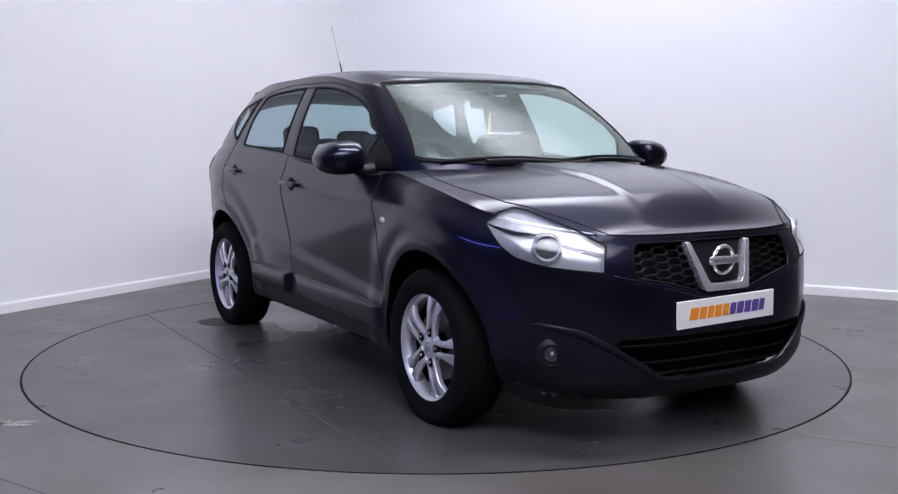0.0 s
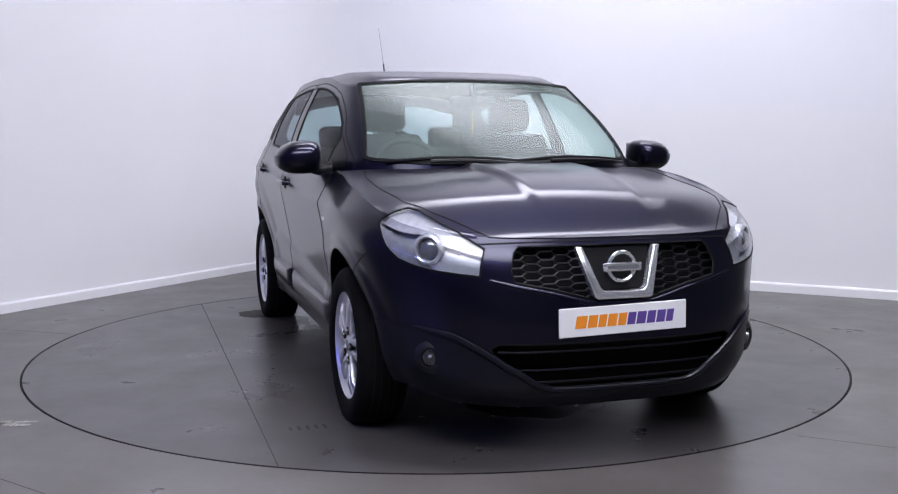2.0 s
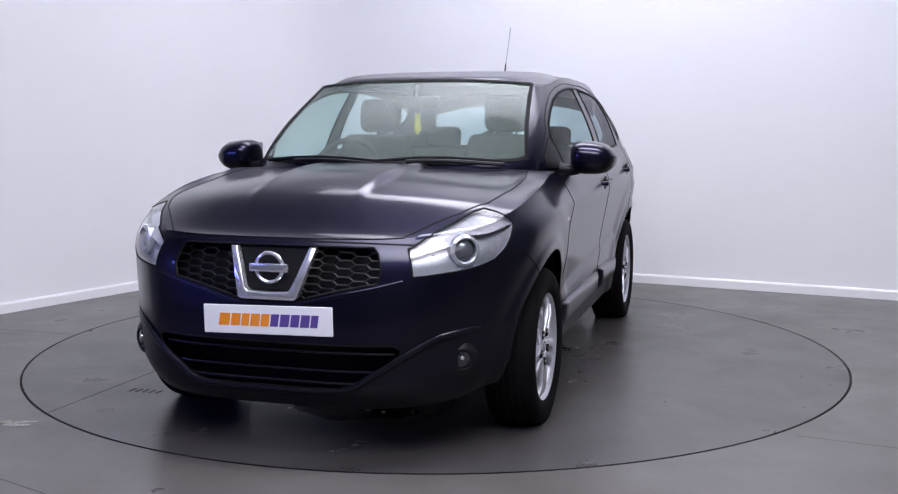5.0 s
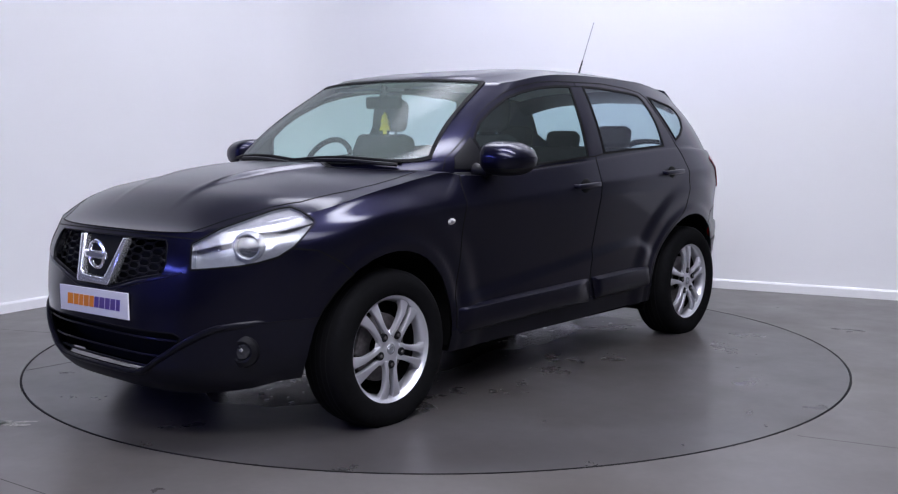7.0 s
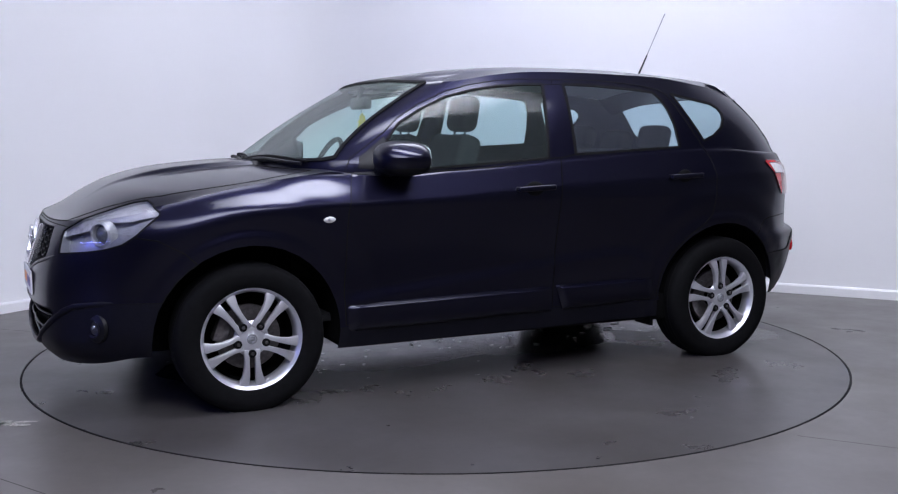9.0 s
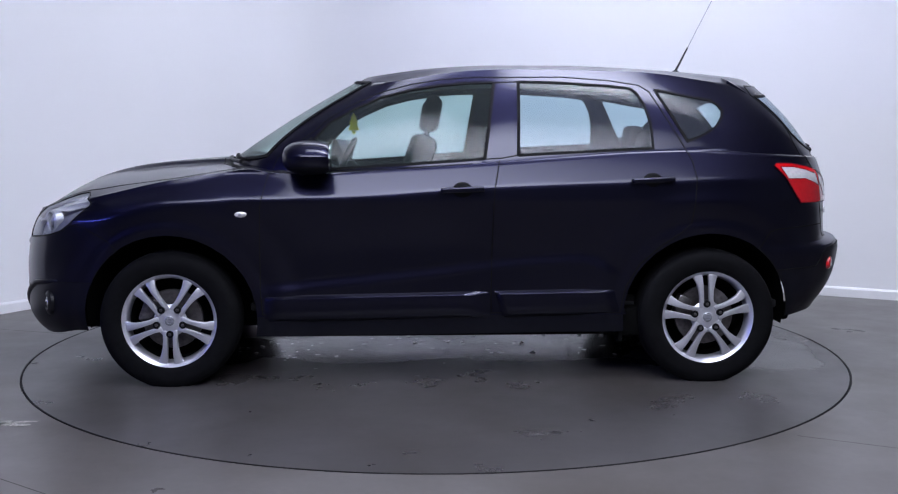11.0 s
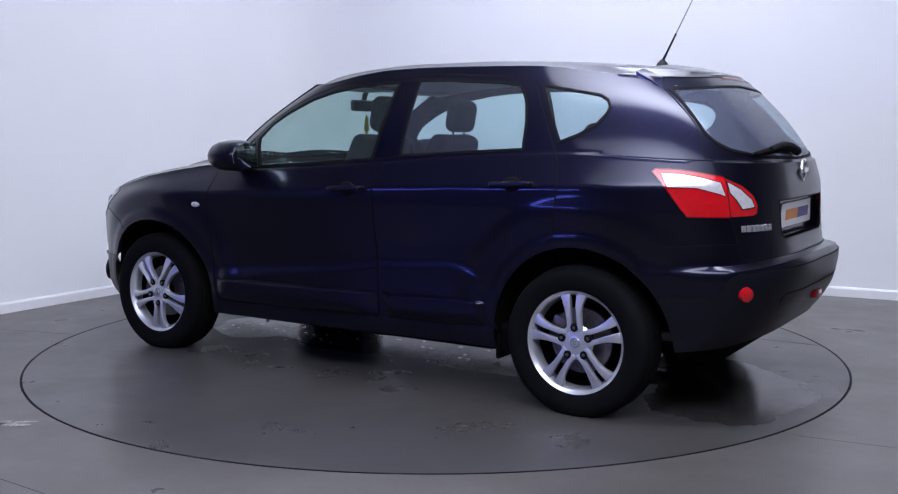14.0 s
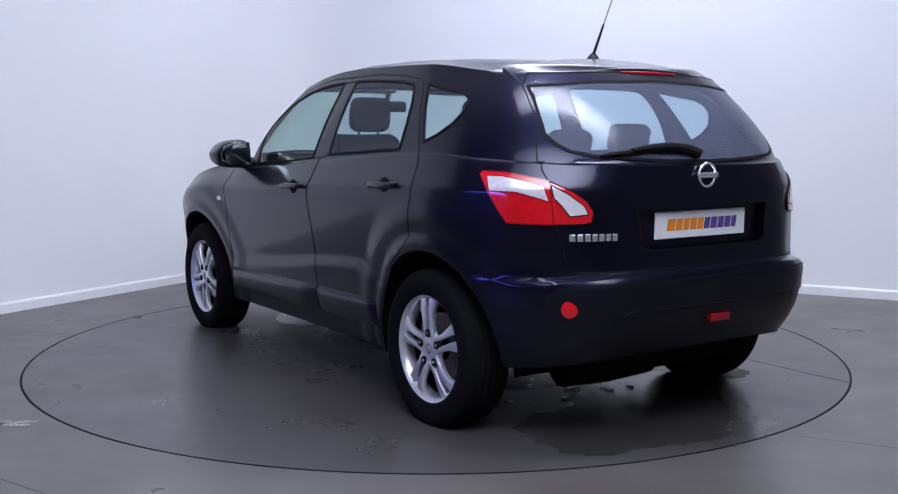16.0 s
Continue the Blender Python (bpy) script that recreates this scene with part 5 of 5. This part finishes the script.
# wheels
def spoke(turn, sgn):
    """One blade of a double spoke, in the plane of the wheel."""
    edge = [(0.048, 0.012), (0.10, 0.0125), (0.16, 0.0125), (0.212, 0.015), (0.212, 0.066), (0.190, 0.056), (0.165, 0.045), (0.13, 0.037), (0.09, 0.034), (0.048, 0.038)]
    b = prism([(r, sgn * s) for r, s in edge], (-0.026, 0.0), "y", 0.0045, 2)
    for v in b.verts:
        r = math.hypot(v.co.x, v.co.z)
        v.co.y += -0.012 * (1 - min(r / 0.21, 1)) ** 2 - 0.010 * smooth01(0.17, 0.215, r) - 0.10 * max(0, abs(v.co.z) - 0.030)
    return moved(b, pose(0, 0, 0, 0, turn, 0))


def make_wheel(turn):
    wheel = new("wheel")
    R = TYRE_R
    side_out, side_in = 0.012, -0.205
    tyre = lathe([(0.224, -0.004), (0.232, 0.004), (0.250, 0.010), (0.285, side_out + 0.004), (0.312, side_out - 0.002), (R - 0.012, side_out - 0.012), (R - 0.003, side_out - 0.026), (R, side_out - 0.05),
                  (R, -0.10), (R, -0.15), (R - 0.004, -0.175), (R - 0.015, -0.19), (0.28, side_in), (0.224, side_in + 0.01)], 96)
    for v in tyre.verts:            # the tyre sits flat on the ground
        v.co.z = max(v.co.z, -WHEEL_Z)
        if v.co.z < -0.30:
            v.co.y += 0.006 * (1 if v.co.y > -0.09 else -1) * (-(v.co.z + 0.30) / 0.022)
    part("tyre", tyre, RUBBER, wheel, "black rubber tyre")
    grooves = []
    for y in (-0.045, -0.075, -0.105, -0.135):
        grooves.append(lathe([(R - 0.0005, y - 0.004), (R + 0.0008, y - 0.003), (R + 0.0008, y + 0.003), (R - 0.0005, y + 0.004)], 72))
    g = merge(*grooves)
    for v in g.verts:
        v.co.z = max(v.co.z, -WHEEL_Z + 0.0005)
    part("tread", g, SEAL, wheel)
    rim = part("rim", lathe([(0.200, -0.16), (0.203, -0.05), (0.207, -0.026), (0.214, -0.012), (0.222, -0.004), (0.2275, 0.001), (0.2295, -0.003), (0.2285, -0.012)], 96), ALLOY, wheel, "silver alloy rim")
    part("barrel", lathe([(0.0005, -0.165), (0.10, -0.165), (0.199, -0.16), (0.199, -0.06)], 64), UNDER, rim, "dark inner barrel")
    for k in range(5):
        a = turn + 72 * k
        for s in (1, -1):
            part("spoke", spoke(a, s), ALLOY, rim)
        c = radians(a)
        nx, nz = 0.066 * math.cos(c), -0.066 * math.sin(c)
        part("wheel_nut", moved(lathe([(0.0005, 0.003), (0.006, 0.003), (0.008, 0.0), (0.009, -0.02)], 6), Matrix.Translation((nx, 0.0, nz))), STEEL, rim, "dull wheel nut")
        part("nut_hole", moved(lathe([(0.0005, -0.002), (0.0165, -0.002), (0.0185, -0.006), (0.0185, -0.02)], 18), Matrix.Translation((nx, 0.0, nz))), SEAL, rim)
    part("hub", lathe([(0.0005, -0.006), (0.026, -0.007), (0.030, -0.009), (0.040, -0.009), (0.050, -0.010), (0.064, -0.014), (0.080, -0.026)], 48), ALLOY, rim)
    part("centre_cap", lathe([(0.0005, -0.004), (0.022, -0.005), (0.026, -0.010)], 32), LAMP_METAL, rim, "silver centre cap")
    part("cap_mark", moved(merge(tube([(0.013 * math.cos(q), 0, 0.013 * math.sin(q)) for q in [2 * math.pi * i / 20 for i in range(20)]], 0.0018, 6, True), box(-0.018, 0.018, -0.001, 0.001, -0.003, 0.003)),
                          Matrix.Translation((0, -0.003, 0))), LAMP_DARK, rim)
    part("brake_disc", lathe([(0.06, -0.075), (0.145, -0.073), (0.146, -0.095), (0.06, -0.095)], 48), STEEL, wheel, "dull steel brake disc")
    part("caliper", moved(box(-0.06, 0.06, -0.115, -0.055, 0.085, 0.155, 0.012), pose(0, 0, 0, 0, 70, 0)), STEEL, wheel, "grey brake caliper")
    return wheel


turns = {(1, 1): 90, (-1, 1): -86, (1, -1): 40, (-1, -1): 20}
for sx in (1, -1):
    left = make_wheel(turns[(sx, 1)])
    left.parent = car
    left.matrix_basis = pose(sx * WHEEL_X, HUB_Y + 0.008, WHEEL_Z)
    right = make_wheel(turns[(sx, -1)])
    right.parent = car
    right.matrix_basis = pose(sx * WHEEL_X, -HUB_Y - 0.008, WHEEL_Z, 0, 0, 180)


# wheel wells and the underside
def well():
    bm = bmesh.new()
    rows = []
    for y in (0.875, 0.80, 0.60, 0.52):
        rows.append([bm.verts.new(((ARCH_R + 0.004) * math.cos(radians(a)), y, (ARCH_R + 0.004) * math.sin(radians(a)))) for a in range(-8, 189, 7)])
    for a, b in zip(rows, rows[1:]):
        for k in range(len(a) - 1):
            bm.faces.new((a[k], a[k + 1], b[k + 1], b[k]))
    bm.faces.new(rows[-1])
    return bm


def fitted_well(sx):
    """The liner, kept inside the bumper's and the wing's curve."""
    b = moved(well(), Matrix.Translation((sx * WHEEL_X, -0.028, WHEEL_Z)))
    for v in b.verts:
        t = min(max((v.co.z - low(v.co.x)) / (belt(v.co.x) - low(v.co.x)), 0), 1)
        a = abs(v.co.x) - 1.0
        n, reach = (3.0, front_x(t) - 1.0) if sx > 0 else (3.5, -rear_x(t) - 1.0)
        f = (1 - min(max(a, 0) / reach, 0.99) ** n) ** (1 / n)
        v.co.y = min(v.co.y, f * side_width(v.co.x, v.co.z, t) - 0.014)
    return b


for sx in (1, -1):
    both_sides("wheel_arch_liner", lambda sx=sx: fitted_well(sx), UNDER, car, "black wheel arch liner")
part("floor_pan", merge(box(-0.88, 0.88, -0.80, 0.80, 0.225, 0.30, 0.02), box(-1.86, -0.85, -0.52, 0.52, 0.24, 0.34, 0.02), box(0.85, 1.95, -0.50, 0.50, 0.225, 0.32, 0.02),
                        box(-1.86, -1.74, -0.44, 0.44, 0.29, 0.36, 0.02), box(1.74, 1.94, -0.42, 0.42, 0.23, 0.30, 0.02)), UNDER, car, "black underside")
part("silencer", merge(lathe([(0.005, -0.25), (0.09, -0.24), (0.10, 0.0), (0.09, 0.24), (0.005, 0.25)], 24)), UNDER, car, "dull exhaust silencer").location = (-1.62, 0.15, 0.245)
both_sides("mud_flap", lambda: merge(box(-0.905, -0.885, 0.66, 0.80, 0.19, 0.30, 0.003), box(-1.02, -0.90, 0.50, 0.79, 0.215, 0.36, 0.02)), UNDER, car)


# ---- inside the car ----
def seat_cushion(w):
    b = box(-0.24, 0.27, -w, w, 0.0, 0.15, 0.05, 3)
    return b


def seat_back(w, h):
    b = box(-0.06, 0.07, -w, w, 0.0, h, 0.045, 3)
    bmesh.ops.subdivide_edges(b, edges=b.edges[:], cuts=1, use_grid_fill=True)
    for v in b.verts:
        k = v.co.z / h
        v.co.y *= 1 - 0.22 * smooth01(0.55, 1.0, k)
        v.co.x += 0.02 * (abs(v.co.y) / w) ** 2
    return b


def head_rest():
    b = box(-0.045, 0.045, -0.135, 0.135, -0.095, 0.095, 0.042, 4)
    for v in b.verts:
        v.co.y *= 1 - 0.18 * smooth01(0.0, 0.095, abs(v.co.z))
    return b


def seat(x, y):
    s = new("front_seat")
    s.parent = car
    s["label"] = "dark cloth front seat"
    part("cushion", moved(seat_cushion(0.25), Matrix.Translation((x, y, 0.50))), FABRIC, s)
    part("backrest", moved(seat_back(0.25, 0.64), Matrix.Translation((x - 0.25, y, 0.60)) @ pose(0, 0, 0, 0, -18, 0)), FABRIC, s)
    part("head_restraint", moved(head_rest(), Matrix.Translation((x - 0.465, y, 1.325)) @ pose(0, 0, 0, 0, -10, 0)), FABRIC, s)
    for dy in (0.06, -0.06):
        part("post", tube([(x - 0.44, y + dy, 1.20), (x - 0.458, y + dy, 1.29)], 0.007, 8), CHROME, s)


seat(0.50, 0.37)
seat(0.50, -0.37)
bench = new("rear_seat")
bench.parent = car
bench["label"] = "dark cloth rear bench seat"
part("cushion", moved(seat_cushion(0.62), Matrix.Translation((-0.72, 0, 0.52))), FABRIC, bench)
part("backrest", moved(box(-0.07, 0.07, -0.62, 0.62, 0, 0.56, 0.05, 3), Matrix.Translation((-0.98, 0, 0.60)) @ pose(0, 0, 0, 0, -20, 0)), FABRIC, bench)
for y in (0.38, 0.0, -0.38):
    hr = head_rest()
    for v in hr.verts:
        v.co.z *= 0.75
    part("head_restraint", moved(hr, Matrix.Translation((-1.20, y, 1.20 if y else 1.17)) @ pose(0, 0, 0, 0, -12, 0)), FABRIC, bench)


def dash():
    bm = bmesh.new()
    sec = [(0.62, 0.55), (0.58, 0.86), (0.60, 1.00), (0.66, 1.045), (0.85, 1.055), (1.02, 1.045), (1.06, 0.9), (1.06, 0.55)]
    rows = []
    for k in range(21):
        y = 0.70 * (k / 10 - 1)
        s = (abs(y) / 0.70) ** 4
        bump = 0.03 * math.exp(-((y + 0.37) / 0.16) ** 2)
        rows.append([bm.verts.new((x - 0.16 * s * (1 if x > 0.8 else 0.2), y, z + (bump if 0.95 < z and x < 0.75 else 0) - 0.015 * s)) for x, z in sec])
    for a, b in zip(rows, rows[1:]):
        for k in range(len(sec) - 1):
            bm.faces.new((a[k], a[k + 1], b[k + 1], b[k]))
    bm.faces.new(rows[0])
    bm.faces.new(rows[-1])
    bmesh.ops.recalc_face_normals(bm, faces=bm.faces)
    return bm


part("dashboard", dash(), DASH, car, "black dashboard")
wheel_col = new("steering_wheel")
wheel_col.parent = car
wheel_col["label"] = "black steering wheel"
SW = Matrix.Translation((0.55, -0.37, 1.02)) @ pose(0, 0, 0, 0, 66, 0)
part("rim", moved(tube([(0.185 * math.cos(q), 0.185 * math.sin(q), 0) for q in [2 * math.pi * i / 48 for i in range(48)]], 0.015, 10, True), SW), DASH, wheel_col)
part("boss", moved(lathe([(0.0005, 0.02), (0.06, 0.015), (0.075, -0.02), (0.05, -0.10)], 24, "z"), SW), DASH, wheel_col)
for a in (0, 180, 270):
    c, s = math.cos(radians(a + 90)), math.sin(radians(a + 90))
    part("spoke", moved(tube([(0.05 * c, 0.05 * s, -0.005), (0.18 * c, 0.18 * s, 0)], 0.014, 8), SW), DASH, wheel_col)
glass_mirror = new("rear_view_mirror")
glass_mirror.parent = car
glass_mirror["label"] = "black rear-view mirror on the windscreen"
part("shell", box(0.450, 0.490, -0.125, 0.125, 1.352, 1.418, 0.018, 3), TRIM, glass_mirror)
part("stalk", tube([(0.48, 0, 1.405), (0.475, 0, 1.44), (0.46, 0, 1.468)], 0.016, 8), TRIM, glass_mirror)
freshener = new("air_freshener")
freshener.parent = car
freshener["label"] = "yellow card air freshener hanging from the mirror"
tree = [(0.0, 0.06), (0.018, 0.035), (0.012, 0.033), (0.027, 0.006), (0.018, 0.004), (0.032, -0.035), (0.010, -0.035), (0.010, -0.055)]
tree = tree + [(-x, z) for x, z in tree[::-1] if x]
part("card", moved(prism(tree, (-0.0015, 0.0015), "x"), Matrix.Translation((0.462, 0.0, 1.275)) @ pose(0, 0, 0, 0, 0, 72)), YELLOW, freshener, smooth=False)
part("string", tube([(0.462, 0, 1.33), (0.475, 0, 1.385)], 0.0012, 5), SEAL, freshener)
lining = new("headlining")
lining.parent = car
lin = bmesh.new()
g = []
for i in range(13):
    x = 0.32 - 1.95 * i / 12
    g.append([lin.verts.new((x, 0.55 * (k / 8 - 1), roof_z(x) - 0.032 - 0.05 * (abs(k / 8 - 1)) ** 2.4)) for k in range(17)])
for a, b in zip(g, g[1:]):
    for k in range(16):
        lin.faces.new((a[k], a[k + 1], b[k + 1], b[k]))
part("cloth", lin, LINER, lining, "pale grey roof lining")
part("sun_visor", box(0.20, 0.36, -0.50, -0.10, 1.455, 1.47, 0.006), LINER, lining)
part("sun_visor", box(0.20, 0.36, 0.10, 0.50, 1.455, 1.47, 0.006), LINER, lining)
for side in (0, 1):
    m = MIRROR if side else Matrix.Identity(4)
    part("door_card", moved(merge(box(-0.86, 0.80, 0.760, 0.775, 0.40, 1.045, 0.006), box(-1.15, -0.862, 0.760, 0.775, 0.80, 1.045, 0.006)), m), DASH, car, "black door card")
part("load_cover", box(-1.85, -1.10, -0.66, 0.66, 1.00, 1.015, 0.005), DASH, car, "black load cover")
part("floor_carpet", box(-1.72, 0.95, -0.70, 0.70, 0.34, 0.38, 0.01), FABRIC, car)


def motions():
    walk(turntable, [(t, pose(0, 0, 0, 0, 0, -a)) for t, a in TURN])
    walk(car, [(t, car_pose(a)) for t, a in TURN])


motions()
